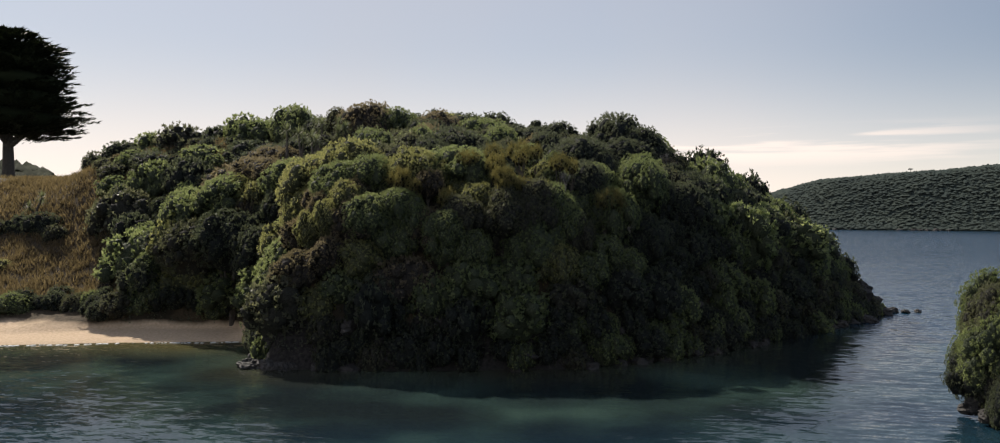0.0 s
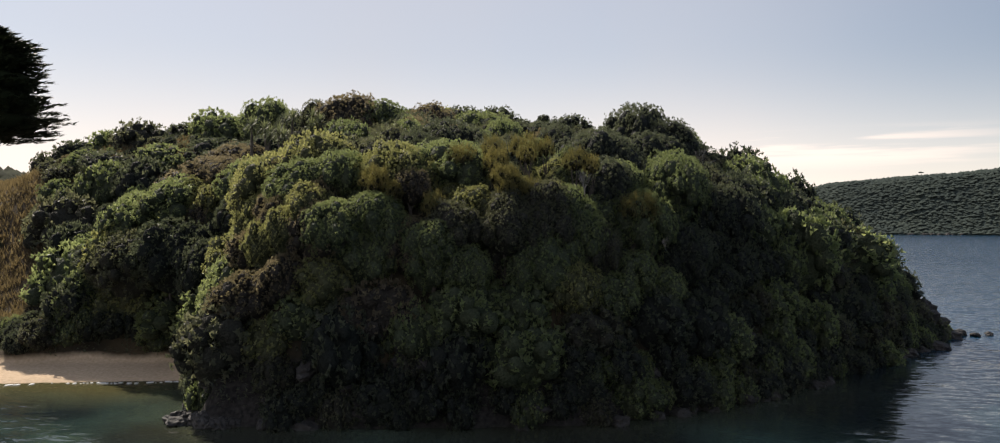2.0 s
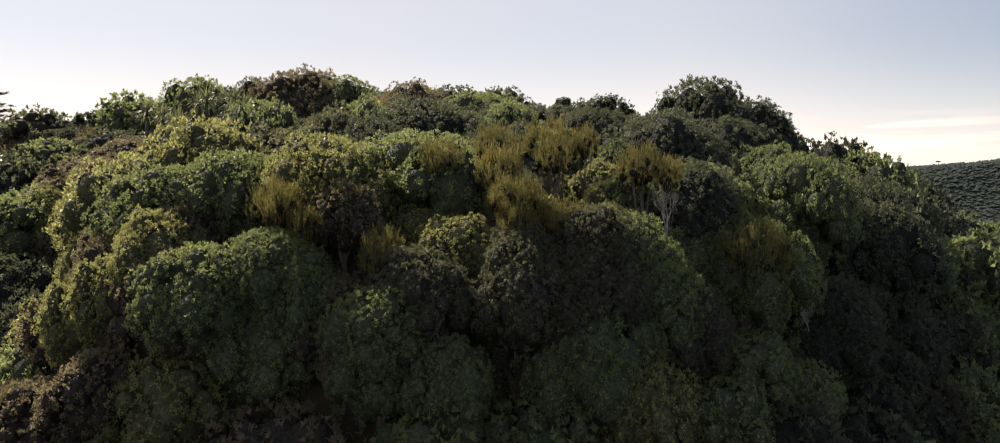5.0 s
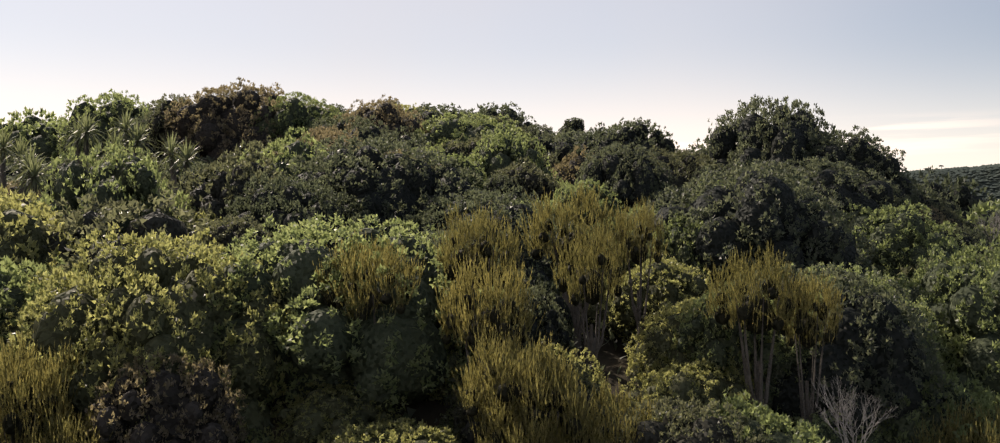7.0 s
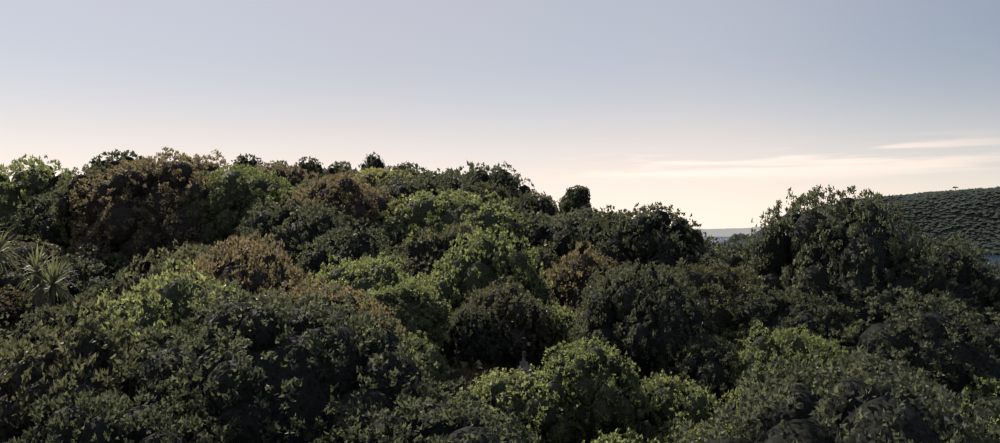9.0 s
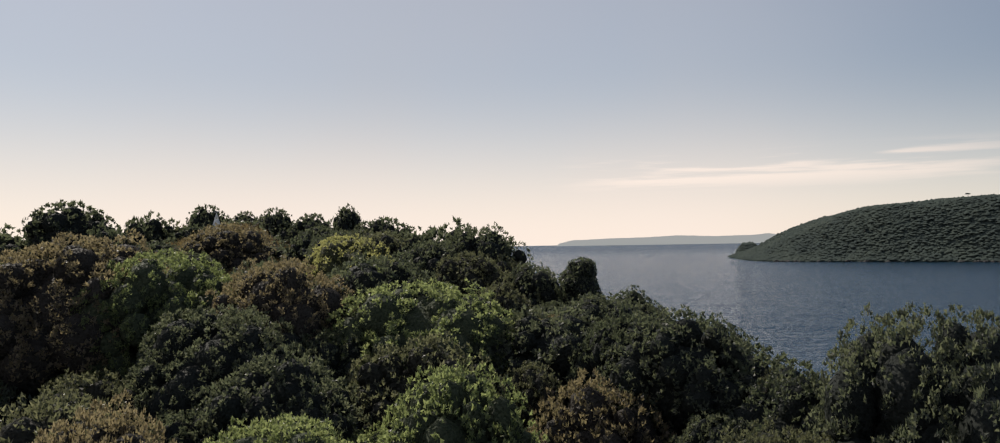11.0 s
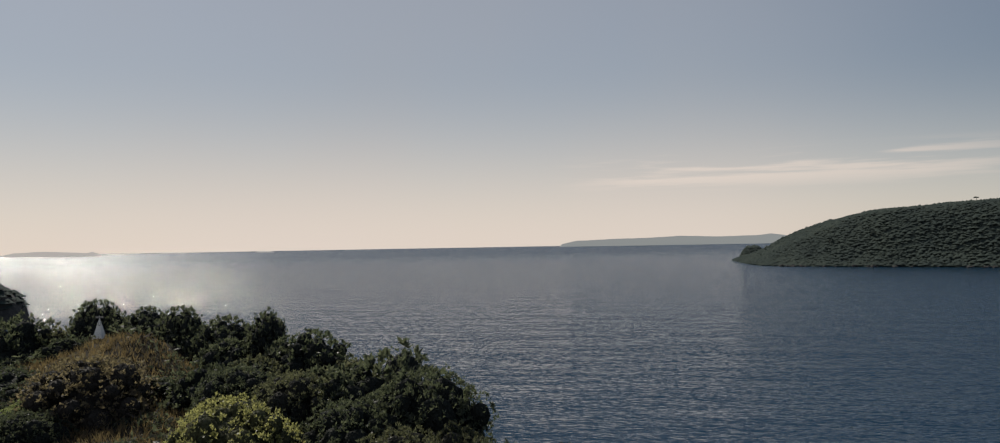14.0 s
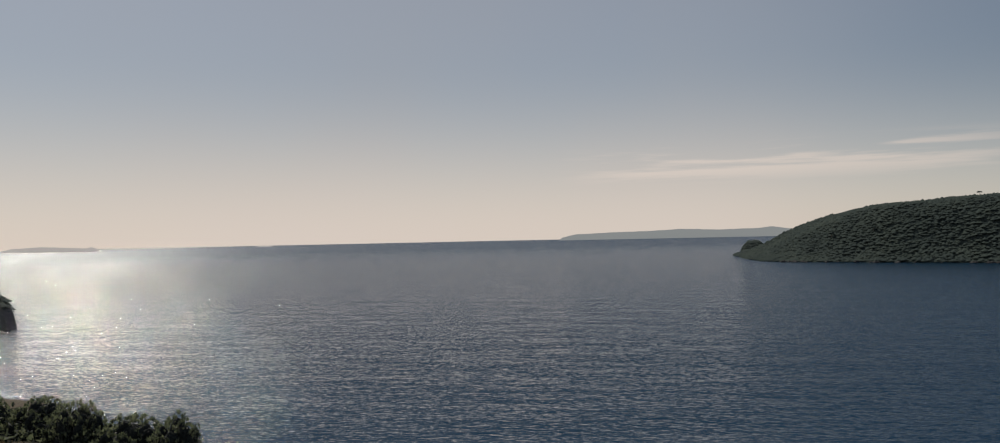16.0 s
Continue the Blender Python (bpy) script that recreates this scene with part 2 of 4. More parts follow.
    for k in range(6):
        a, f, p = r.uniform(0, 6.28), r.uniform(0.6, 1.7) / size, r.uniform(0, 6.28)
        v = v + np.sin((x * np.cos(a) + y * np.sin(a)) * f * 6.28 + p)
    return v / 6


def ground(x, y):
    x, y = np.asarray(x, float), np.asarray(y, float)
    d = coast_distance(x, y)
    tall = 2.1 + 1.1 * smooth(-30, -22, x) * smooth(92, 86, y) * smooth(14, 6, x) - 1.6 * smooth(-42, -54, x) - 1.1 * np.exp(-((x + 26) / 8.5) ** 2 - ((y - 93) / 8.5) ** 2)
    tall = tall - 2.0 * np.exp(-((x + 27) / 4.5) ** 2 - ((y - 101.5) / 4.5) ** 2) + 0.3 * np.exp(-((x + 7.1) / 2.6) ** 2 - ((y - 74) / 2.6) ** 2)
    top = np.maximum(canopy(x, y) - tall, 1.2)
    width = 7.0 - 1.8 * smooth(4, 14, x) + 25 * smooth(-33, -43, x) * smooth(118, 100, y) + 4 * smooth(84, 92, y) * smooth(8, 0, x)
    u = np.clip(d / width, 0, 1)
    steep = smooth(-26, -22, x)
    rise = steep * (1 - (1 - u) ** 2) + (1 - steep) * u * u * (3 - 2 * u)
    z = top * rise + 0.9 * smooth(-2, 2.5, d) - 0.5
    z = z + 0.35 * wander(x, y, 9, 3) * smooth(2, 8, d) + 0.18 * wander(x, y, 3.1, 4) * smooth(0, 3, d)
    beach = smooth(-22, -27, x) * smooth(72, 64, y)
    z = np.where(d < 0, -0.5 + 0.25 * d * smooth(0, -1, d) + 0.9 * smooth(-2, 2.5, d), z)
    flat = np.minimum(z, np.maximum(0.09 * d + 0.02, (0.55 + 1.1 * smooth(-41, -37, x)) * (d - 4.2 - 0.6 * smooth(-41, -37, x)) + 0.5))
    return z * (1 - beach) + flat * beach


def mesh_object(name, verts, faces, mats, parent=None, label="", smooth_shade=False, slots=None):
    me = bpy.data.meshes.new(name)
    me.from_pydata(verts, [], faces)
    for m in mats:
        me.materials.append(m)
    if slots is not None:
        me.polygons.foreach_set("material_index", slots)
    if smooth_shade:
        me.polygons.foreach_set("use_smooth", [True] * len(me.polygons))
    me.update()
    ob = new(name, me)
    if parent:
        ob.parent = parent
    if label:
        ob["label"] = label
    return ob


def grid_mesh(name, xs, ys, height, mats, keep=None):
    gx, gy = np.meshgrid(xs, ys)
    gz = height(gx, gy)
    nx, ny = len(xs), len(ys)
    idx = np.arange(nx * ny).reshape(ny, nx)
    f = np.stack([idx[:-1, :-1], idx[:-1, 1:], idx[1:, 1:], idx[1:, :-1]], -1).reshape(-1, 4)
    if keep is not None:
        zz = gz.ravel()
        f = f[(zz[f] > keep).any(1)]
    v = np.stack([gx, gy, gz], -1).reshape(-1, 3)
    return mesh_object(name, v.tolist(), f.tolist(), mats, smooth_shade=True)


# ---------------------------------------------------------------- ground of the headland
def ground_material():
    m, n, l, out = material("headland_ground")
    geo = n.new("ShaderNodeNewGeometry")
    pos = n.new("ShaderNodeSeparateXYZ")
    l.new(geo.outputs["Position"], pos.inputs[0])
    a, b = n.new("ShaderNodeTexNoise"), n.new("ShaderNodeTexNoise")
    for k, s in ((a, 0.35), (b, 5.0)):
        k.inputs["Scale"].default_value, k.inputs["Detail"].default_value = s, 9
        l.new(geo.outputs["Position"], k.inputs["Vector"])
    sand = ramp(n, [(0.3, (0.52, 0.38, 0.25)), (0.7, (0.68, 0.52, 0.36))])
    l.new(b.outputs["Fac"], sand.inputs[0])
    earth = ramp(n, [(0.3, (0.022, 0.019, 0.014)), (0.55, (0.036, 0.030, 0.020)), (0.8, (0.11, 0.08, 0.046))])
    l.new(a.outputs["Fac"], earth.inputs[0])
    stone = ramp(n, [(0.35, (0.014, 0.013, 0.013)), (0.8, (0.06, 0.055, 0.05))])
    l.new(b.outputs["Fac"], stone.inputs[0])

    def step(value, low, high):
        r = n.new("ShaderNodeMapRange")
        r.inputs["From Min"].default_value, r.inputs["From Max"].default_value = low, high
        l.new(value, r.inputs["Value"])
        return r.outputs[0]

    def mixed(fac, c0, c1):
        k = n.new("ShaderNodeMix")
        k.data_type = "RGBA"
        l.new(fac, k.inputs["Factor"])
        l.new(c0, k.inputs["A"])
        l.new(c1, k.inputs["B"])
        return k.outputs["Result"]
    low = mixed(step(pos.outputs["X"], -24.5, -25.5), stone.outputs[0], sand.outputs[0])
    wob = n.new("ShaderNodeMath")
    wob.operation = "MULTIPLY_ADD"
    wob.inputs[1].default_value = 1.2
    l.new(a.outputs["Fac"], wob.inputs[0])
    l.new(pos.outputs["Z"], wob.inputs[2])
    cliff = n.new("ShaderNodeMath")
    cliff.operation = "MULTIPLY_ADD"
    cliff.inputs[1].default_value = -2.0
    l.new(step(pos.outputs["X"], -24.5, -22.5), cliff.inputs[0])
    l.new(wob.outputs[0], cliff.inputs[2])
    dry = ramp(n, [(0.35, (0.045, 0.036, 0.024)), (0.65, (0.11, 0.082, 0.053))])
    l.new(b.outputs["Fac"], dry.inputs[0])
    slope = n.new("ShaderNodeMath")
    slope.operation = "MULTIPLY"
    l.new(step(pos.outputs["X"], -34.0, -40.0), slope.inputs[0])
    l.new(step(pos.outputs["X"], -118.0, -104.0), slope.inputs[1])
    turf = mixed(slope.outputs[0], earth.outputs[0], dry.outputs[0])
    col = mixed(step(cliff.outputs[0], 1.3, 1.7), low, turf)
    p = n.new("ShaderNodeBsdfPrincipled")
    p.inputs["Roughness"].default_value = 0.92
    p.inputs["Specular IOR Level"].default_value = 0.12
    l.new(col, p.inputs["Base Color"])
    bp = n.new("ShaderNodeBump")
    bp.inputs["Strength"].default_value, bp.inputs["Distance"].default_value = 0.4, 0.12
    l.new(b.outputs["Fac"], bp.inputs["Height"])
    l.new(bp.outputs[0], p.inputs["Normal"])
    l.new(p.outputs[0], out.inputs["Surface"])
    return m


GROUND = ground_material()
near_xs = np.concatenate([np.arange(-262, -60, 3.0), np.arange(-60, 32, 0.6)])
near_ys = np.concatenate([np.arange(34, 120, 0.6), np.arange(120, 244, 3.0)])
land = grid_mesh("ground", near_xs, near_ys, ground, [GROUND], keep=-1.3)
tagged(land, "headland ground of dark earth, dry grass and pale beach sand", "ground", kind="structure")


# ---------------------------------------------------------------- sea
def water_material():
    m, n, l, out = material("sea_water")
    geo = n.new("ShaderNodeNewGeometry")
    att = n.new("ShaderNodeAttribute")
    att.attribute_name = "shallow"
    patch = n.new("ShaderNodeTexNoise")
    patch.inputs["Scale"].default_value, patch.inputs["Detail"].default_value = 0.11, 5
    l.new(geo.outputs["Position"], patch.inputs["Vector"])
    bed = ramp(n, [(0.42, (0.014, 0.021, 0.023)), (0.54, (0.026, 0.046, 0.042)), (0.68, (0.055, 0.096, 0.078))])
    l.new(patch.outputs["Fac"], bed.inputs[0])
    deep = n.new("ShaderNodeRGB")
    deep.outputs[0].default_value = (0.003, 0.028, 0.058, 1)
    sand = n.new("ShaderNodeRGB")
    sand.outputs[0].default_value = (0.10, 0.092, 0.042, 1)

    def step(lo, hi):
        r = n.new("ShaderNodeMapRange")
        r.inputs["From Min"].default_value, r.inputs["From Max"].default_value = lo, hi
        l.new(att.outputs["Fac"], r.inputs["Value"])
        return r.outputs[0]

    def mixed(fac, c0, c1):
        k = n.new("ShaderNodeMix")
        k.data_type = "RGBA"
        l.new(fac, k.inputs["Factor"])
        l.new(c0, k.inputs["A"])
        l.new(c1, k.inputs["B"])
        return k.outputs["Result"]
    c = mixed(step(0.05, 0.3), deep.outputs[0], bed.outputs[0])
    c = mixed(step(0.42, 0.9), c, sand.outputs[0])
    p = n.new("ShaderNodeBsdfPrincipled")
    p.inputs["IOR"].default_value = 1.33
    near = n.new("ShaderNodeVectorMath")
    near.operation = "LENGTH"
    l.new(geo.outputs["Position"], near.inputs[0])
    chop = n.new("ShaderNodeMapRange")
    chop.inputs["From Min"].default_value, chop.inputs["From Max"].default_value = 400, 2500
    chop.inputs["To Min"].default_value, chop.inputs["To Max"].default_value = 0.05, 0.24
    l.new(near.outputs["Value"], chop.inputs["Value"])
    l.new(chop.outputs[0], p.inputs["Roughness"])
    l.new(c, p.inputs["Base Color"])
    stretch = n.new("ShaderNodeMapping")
    stretch.inputs["Rotation"].default_value = (0, 0, 0.35)
    stretch.inputs["Scale"].default_value = (0.5, 1.15, 1.0)
    l.new(geo.outputs["Position"], stretch.inputs["Vector"])
    calm = n.new("ShaderNodeMapRange")
    calm.inputs["From Min"].default_value, calm.inputs["From Max"].default_value = 0.02, 0.35
    calm.inputs["To Min"].default_value, calm.inputs["To Max"].default_value = 1.0, 0.5
    l.new(att.outputs["Fac"], calm.inputs["Value"])
    open_sea = n.new("ShaderNodeMapRange")
    open_sea.inputs["From Min"].default_value, open_sea.inputs["From Max"].default_value = 70, 260
    open_sea.inputs["To Min"].default_value, open_sea.inputs["To Max"].default_value = 0.35, 1.0
    l.new(near.outputs["Value"], open_sea.inputs["Value"])
    chopped = n.new("ShaderNodeMath")
    chopped.operation = "MULTIPLY"
    l.new(calm.outputs[0], chopped.inputs[0])
    l.new(open_sea.outputs[0], chopped.inputs[1])
    calm = chopped
    last = None
    for s, d, h in ((0.06, 2, 0.8), (0.25, 3, 0.36), (0.9, 4, 0.24)):
        w = n.new("ShaderNodeTexNoise")
        w.inputs["Scale"].default_value, w.inputs["Detail"].default_value = s, d
        l.new(stretch.outputs[0], w.inputs["Vector"])
        bp = n.new("ShaderNodeBump")
        bp.inputs["Distance"].default_value = h
        l.new(calm.outputs[0], bp.inputs["Strength"])
        l.new(w.outputs["Fac"], bp.inputs["Height"])
        if last:
            l.new(last.outputs[0], bp.inputs["Normal"])
        last = bp
    # small steep ripples, tilting the surface by their own slope
    tilt = None
    for s, k in ((2.1, 1.0), (6.5, 0.75), (15.0, 0.5)):
        w = n.new("ShaderNodeTexNoise")
        w.inputs["Scale"].default_value, w.inputs["Detail"].default_value = s, 2
        l.new(stretch.outputs[0], w.inputs["Vector"])
        mid = n.new("ShaderNodeVectorMath")
        mid.operation = "MULTIPLY_ADD"
        mid.inputs[1].default_value, mid.inputs[2].default_value = (k, k, 0), (-k / 2, -k / 2, 0)
        l.new(w.outputs["Color"], mid.inputs[0])
        if tilt:
            both = n.new("ShaderNodeVectorMath")
            l.new(tilt.outputs[0], both.inputs[0])
            l.new(mid.outputs[0], both.inputs[1])
            tilt = both
        else:
            tilt = mid
    # constant tilt towards -y, added to darken the reflection and strengthen sun glitter
    view_tilt = n.new("ShaderNodeVectorMath")
    view_tilt.inputs[1].default_value = (0.03, -0.14, 0)
    l.new(tilt.outputs[0], view_tilt.inputs[0])
    soft = n.new("ShaderNodeVectorMath")
    soft.operation = "SCALE"
    l.new(view_tilt.outputs[0], soft.inputs[0])
    l.new(calm.outputs[0], soft.inputs["Scale"])
    total = n.new("ShaderNodeVectorMath")
    l.new(last.outputs[0], total.inputs[0])
    l.new(soft.outputs[0], total.inputs[1])
    unit = n.new("ShaderNodeVectorMath")
    unit.operation = "NORMALIZE"
    l.new(total.outputs[0], unit.inputs[0])
    l.new(unit.outputs[0], p.inputs["Normal"])
    l.new(p.outputs[0], out.inputs["Surface"])
    return m


def build_sea():
    rings = np.concatenate([np.linspace(0, 90, 61), np.geomspace(94, 4980, 60)])
    turns = 240
    a = np.arange(turns) * 2 * math.pi / turns
    gx = np.outer(rings, np.cos(a))
    gy = 48 + np.outer(rings, np.sin(a))
    r = np.hypot(gx, gy)
    gz = 15.0 * np.clip((r - 1500) / 3450, 0, 2) ** 2
    v = np.stack([gx, gy, gz], -1).reshape(-1, 3)
    idx = np.arange(len(rings) * turns).reshape(len(rings), turns)
    nxt = np.roll(idx, -1, 1)
    f = np.stack([idx[:-1], idx[1:], nxt[1:], nxt[:-1]], -1).reshape(-1, 4)
    f = f[turns:].tolist() + [[int(idx[1][0])] + [int(k) for k in idx[1][1:]]]
    ob = mesh_object("water", v.tolist(), f, [water_material()], smooth_shade=True)
    x, y = v[:, 0], v[:, 1]
    d = -coast_distance(x, y)
    beach = np.hypot(np.maximum(x + 28, 0) * 0.9, np.maximum(58 - y, 0) * 1.2 + 0 * x)
    bay = np.exp(-np.maximum(d, 0) / 16.0) * smooth(40, 10, x) * smooth(90, 60, y)
    shallow = np.maximum(bay * 0.6, np.exp(-np.hypot(beach, 0) / 8.0) * smooth(70, 60, y) * smooth(-10, -24, x))
    far = smooth(150, 60, np.hypot(x, y - 40))
    att = ob.data.attributes.new("shallow", "FLOAT", "POINT")
    att.data.foreach_set("value", (shallow * far).astype(np.float32))
    return tagged(ob, "blue-grey rippled sea, green over shallow sand", "sea", kind="structure")


build_sea()


# ---------------------------------------------------------------- plants
def lobes_of(rng, count, size=(0.17, 0.36), flat=0.8):
    """Rounded masses of a crown: a dome and uneven lobes over it. Rows of x, y, z, radius; crown about 1 in radius, base at 0."""
    rows = [(0, 0, 0.32 * flat, 0.80)]
    for k in range(count):
        a = k * 2.39996 + rng.uniform(-0.5, 0.5)
        u = (k + 0.5) / count
        e = math.asin(max(-1, min(1, 1 - 1.35 * u)))
        s = rng.uniform(*size)
        d = (1.0 - s) * rng.uniform(0.88, 1.10)
        rows.append((d * math.cos(e) * math.cos(a), d * math.cos(e) * math.sin(a), 0.34 * flat + d * math.sin(e) * flat, s))
    return np.array(rows)


def skin(rng, lobes, count):
    """Even points over the open outside of the lobes, and the way out at each."""
    share = lobes[:, 3] ** 2 / (lobes[:, 3] ** 2).sum()
    pts, ways = [], []
    for (x, y, z, r), s in zip(lobes, share):
        n = max(8, int(count * 2.6 * s))
        k = np.arange(n) + rng.uniform(-0.35, 0.35, n)
        up = 1 - 2 * np.clip((k + 0.5) / n, 0.001, 0.999)
        a = 2.39996 * np.arange(n) + rng.uniform(-0.5, 0.5, n) + rng.uniform(0, 6)
        w = np.stack([np.sqrt(1 - up ** 2) * np.cos(a), np.sqrt(1 - up ** 2) * np.sin(a), up], 1)
        pts.append(np.array([x, y, z]) + w * r)
        ways.append(w)
    pts, ways = np.concatenate(pts), np.concatenate(ways)
    gap = (np.linalg.norm(pts[:, None] - lobes[None, :, :3], axis=2) / lobes[None, :, 3]).min(1)
    sel = np.where((gap > 0.93) & (ways[:, 2] > -0.6) & (pts[:, 2] > -0.25))[0]
    sel = sel[rng.permutation(len(sel))[:count]]
    return pts[sel], ways[sel]


def leaves_on(rng, lobes, count, length, width, upright=0.35):
    """Small leaves set evenly over the lobes, tilted at random: corners (count, 3, 3)."""
    pt, way = skin(rng, lobes, count)
    m = len(pt)
    pt = pt * 1.0 + way * rng.uniform(0.0, 0.6, (m, 1)) * length
    side = np.cross(way, rng.normal(size=(m, 3)))
    side /= np.linalg.norm(side, axis=1)[:, None]
    out = side + way * rng.uniform(0.1, 1.5, (m, 1)) + np.array([0, 0, upright])
    out /= np.linalg.norm(out, axis=1)[:, None]
    flat = np.cross(way + rng.normal(size=(m, 3)) * 0.5, out)
    flat /= np.linalg.norm(flat, axis=1)[:, None]
    k = rng.uniform(0.65, 1.35, (m, 1))
    mid = pt - out * length * k * 0.35
    return np.stack([pt + out * length * k * 0.6, mid + flat * width * k * 0.5, mid - flat * width * k * 0.5], 1)


def ball(c, r, nu=9, nv=6, squash=1.0):
    v, f = [], []
    for j in range(nv + 1):
        e = math.pi * j / nv - math.pi / 2
        for i in range(nu):
            a = 2 * math.pi * i / nu
            v.append((c[0] + r * math.cos(e) * math.cos(a), c[1] + r * math.cos(e) * math.sin(a), c[2] + r * squash * math.sin(e)))
    for j in range(nv):
        for i in range(nu):
            f.append((j * nu + i, j * nu + (i + 1) % nu, (j + 1) * nu + (i + 1) % nu, (j + 1) * nu + i))
    return v, f


def tube(points, radii, sides=6):
    """Tapered tube along points."""
    v, f = [], []
    pts = [Vector(p) for p in points]
    for k, p in enumerate(pts):
        t = (pts[min(k + 1, len(pts) - 1)] - pts[max(k - 1, 0)]).normalized()
        u = t.orthogonal().normalized()
        w = t.cross(u)
        for i in range(sides):
            a = 2 * math.pi * i / sides
            v.append(p + (u * math.cos(a) + w * math.sin(a)) * radii[k])
        if k:
            for i in range(sides):
                f.append(((k - 1) * sides + i, (k - 1) * sides + (i + 1) % sides, k * sides + (i + 1) % sides, k * sides + i))
    return [tuple(x) for x in v], f


class Build:
    """Gathers pieces of one mesh."""
    def __init__(self):
        self.v, self.f, self.s = [], [], []

    def add(self, vf, slot=0):
        v, f = vf
        n = len(self.v)
        self.v += [tuple(float(c) for c in p) for p in v]
        self.f += [tuple(int(i) + n for i in q) for q in f]
        self.s += [slot] * len(f)

    def quads(self, corners, slot=0):
        n = len(self.v)
        m = corners.shape[1]
        self.v += corners.reshape(-1, 3).tolist()
        self.f += (np.arange(len(corners) * m).reshape(-1, m) + n).tolist()
        self.s += [slot] * len(corners)

    def mesh(self, name, mats):
        me = bpy.data.meshes.new(name)
        me.from_pydata(self.v, [], self.f)
        for k in mats:
            me.materials.append(k)
        me.polygons.foreach_set("material_index", self.s)
        me.polygons.foreach_set("use_smooth", [k == 1 for k in self.s] if self.s else [])
        me.update()
        return me


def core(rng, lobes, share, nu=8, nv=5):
    """Dense inside of a crown: uneven leafy lumps, coloured dark as shade, under the outer leaves."""
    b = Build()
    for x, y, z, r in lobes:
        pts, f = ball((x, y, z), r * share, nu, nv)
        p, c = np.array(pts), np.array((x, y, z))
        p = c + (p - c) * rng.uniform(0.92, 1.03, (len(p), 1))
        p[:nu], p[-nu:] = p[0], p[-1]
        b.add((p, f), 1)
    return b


def crown_mesh(name, seed, leaf, inner, lobes=24, clumps=260, count=2600, length=0.065, width=0.04, flat=0.8, size=(0.17, 0.36), upright=0.35, nu=8, nv=5):
    """A crown: dense inner lumps in shade-dark colour, twig-end clumps spread over them, and small pointed leaves
    through each clump.
    """
    rng = np.random.RandomState(seed)
    lb = lobes_of(rng, lobes, size, flat)
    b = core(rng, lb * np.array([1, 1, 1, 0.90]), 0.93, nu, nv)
    at, way = skin(rng, lb, clumps)
    n = len(at)
    wide = rng.uniform(0.04, 0.09, n) * (400.0 / clumps) ** 0.3
    at = at + way * rng.uniform(-0.05, 0.035, (n, 1)) + np.array([0, 0, 0.02])
    # a few twigs stand well clear of the crown
    stray = rng.uniform(0, 1, n) < 0.05
    at[stray] += (way[stray] * 0.6 + np.array([0, 0, 0.6])) * rng.uniform(0.01, 0.05, (int(stray.sum()), 1))
    wide[stray] *= 0.6
    k = rng.choice(n, count, p=wide ** 2 / (wide ** 2).sum())
    go = rng.normal(size=(count, 3)) + way[k] * 0.9 + np.array([0, 0, 0.45])
    go /= np.linalg.norm(go, axis=1)[:, None]
    pt = at[k] + go * (wide[k] * rng.uniform(0.25, 1.0, count) ** 0.6)[:, None]
    out = go * 0.8 + rng.normal(size=(count, 3)) * 0.55 + np.array([0, 0, upright])
    out /= np.linalg.norm(out, axis=1)[:, None]
    side = np.cross(out, rng.normal(size=(count, 3)) * 0.6 + go)
    side /= np.linalg.norm(side, axis=1)[:, None]
    z = rng.uniform(0.6, 1.4, (count, 1))
    o, w = out * length * z, side * width * z * 0.5
    b.quads(np.stack([pt - o * 0.35 + w, pt + o * 0.65, pt - o * 0.35 - w], 1), 0)
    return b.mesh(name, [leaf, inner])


def trunk_mesh(name, seed, limbs=5):
    rng = np.random.RandomState(seed)
    b = Build()
    b.add(tube([(0, 0, -0.6), (0.03, 0.02, 0.1), (0.05, -0.02, 0.45)], [0.09, 0.065, 0.05]))
    for k in range(limbs):
        a = k * 6.28 / limbs + rng.uniform(-0.4, 0.4)
        d = rng.uniform(0.35, 0.6)
        b.add(tube([(0.04, 0, 0.05 + 0.06 * k), (d * 0.5 * math.cos(a), d * 0.5 * math.sin(a), 0.38), (d * math.cos(a), d * math.sin(a), 0.72)], [0.045, 0.03, 0.012], 5))
    return b.mesh(name, [BARK])


def spike_mesh(name, seed, plumes=620, needles=16):
    """Slender upright plumes of fine needles, crowded over the top of an uneven bush."""
    rng = np.random.RandomState(seed)
    lb = lobes_of(rng, 12, (0.2, 0.4), 0.9)
    b = core(rng, lb * np.array([1, 1, 0.8, 0.45]), 0.9, 7, 4)
    base, way = skin(rng, lb * np.array([1, 1, 1, 0.8]), plumes)
    n = len(base)
    base = base - way * rng.uniform(0.0, 0.2, (n, 1))
    lean = way * 0.22 + np.array([0, 0, 1.0]) + rng.normal(size=(n, 3)) * 0.09
    lean /= np.linalg.norm(lean, axis=1)[:, None]
    high = rng.uniform(0.14, 0.40, n) * np.where(rng.uniform(0, 1, n) < 0.12, 1.4, 1.0)
    bow = rng.normal(size=(n, 3)) * 0.05
    rows = []
    for k in range(needles):
        w = (k + rng.uniform(0, 1, n)) / needles
        p = base + lean * (high * w)[:, None] + bow * (w ** 2)[:, None]
        out = rng.normal(size=(n, 3))
        out -= lean * (out * lean).sum(1)[:, None]
        out /= np.linalg.norm(out, axis=1)[:, None]
        tip = p + lean * rng.uniform(0.04, 0.09, (n, 1)) + out * (rng.uniform(0.006, 0.034, n) * (1.15 - w))[:, None]
        side = np.cross(lean, out) * 0.0075
        rows.append(np.stack([p - side, p + side, tip], 1))
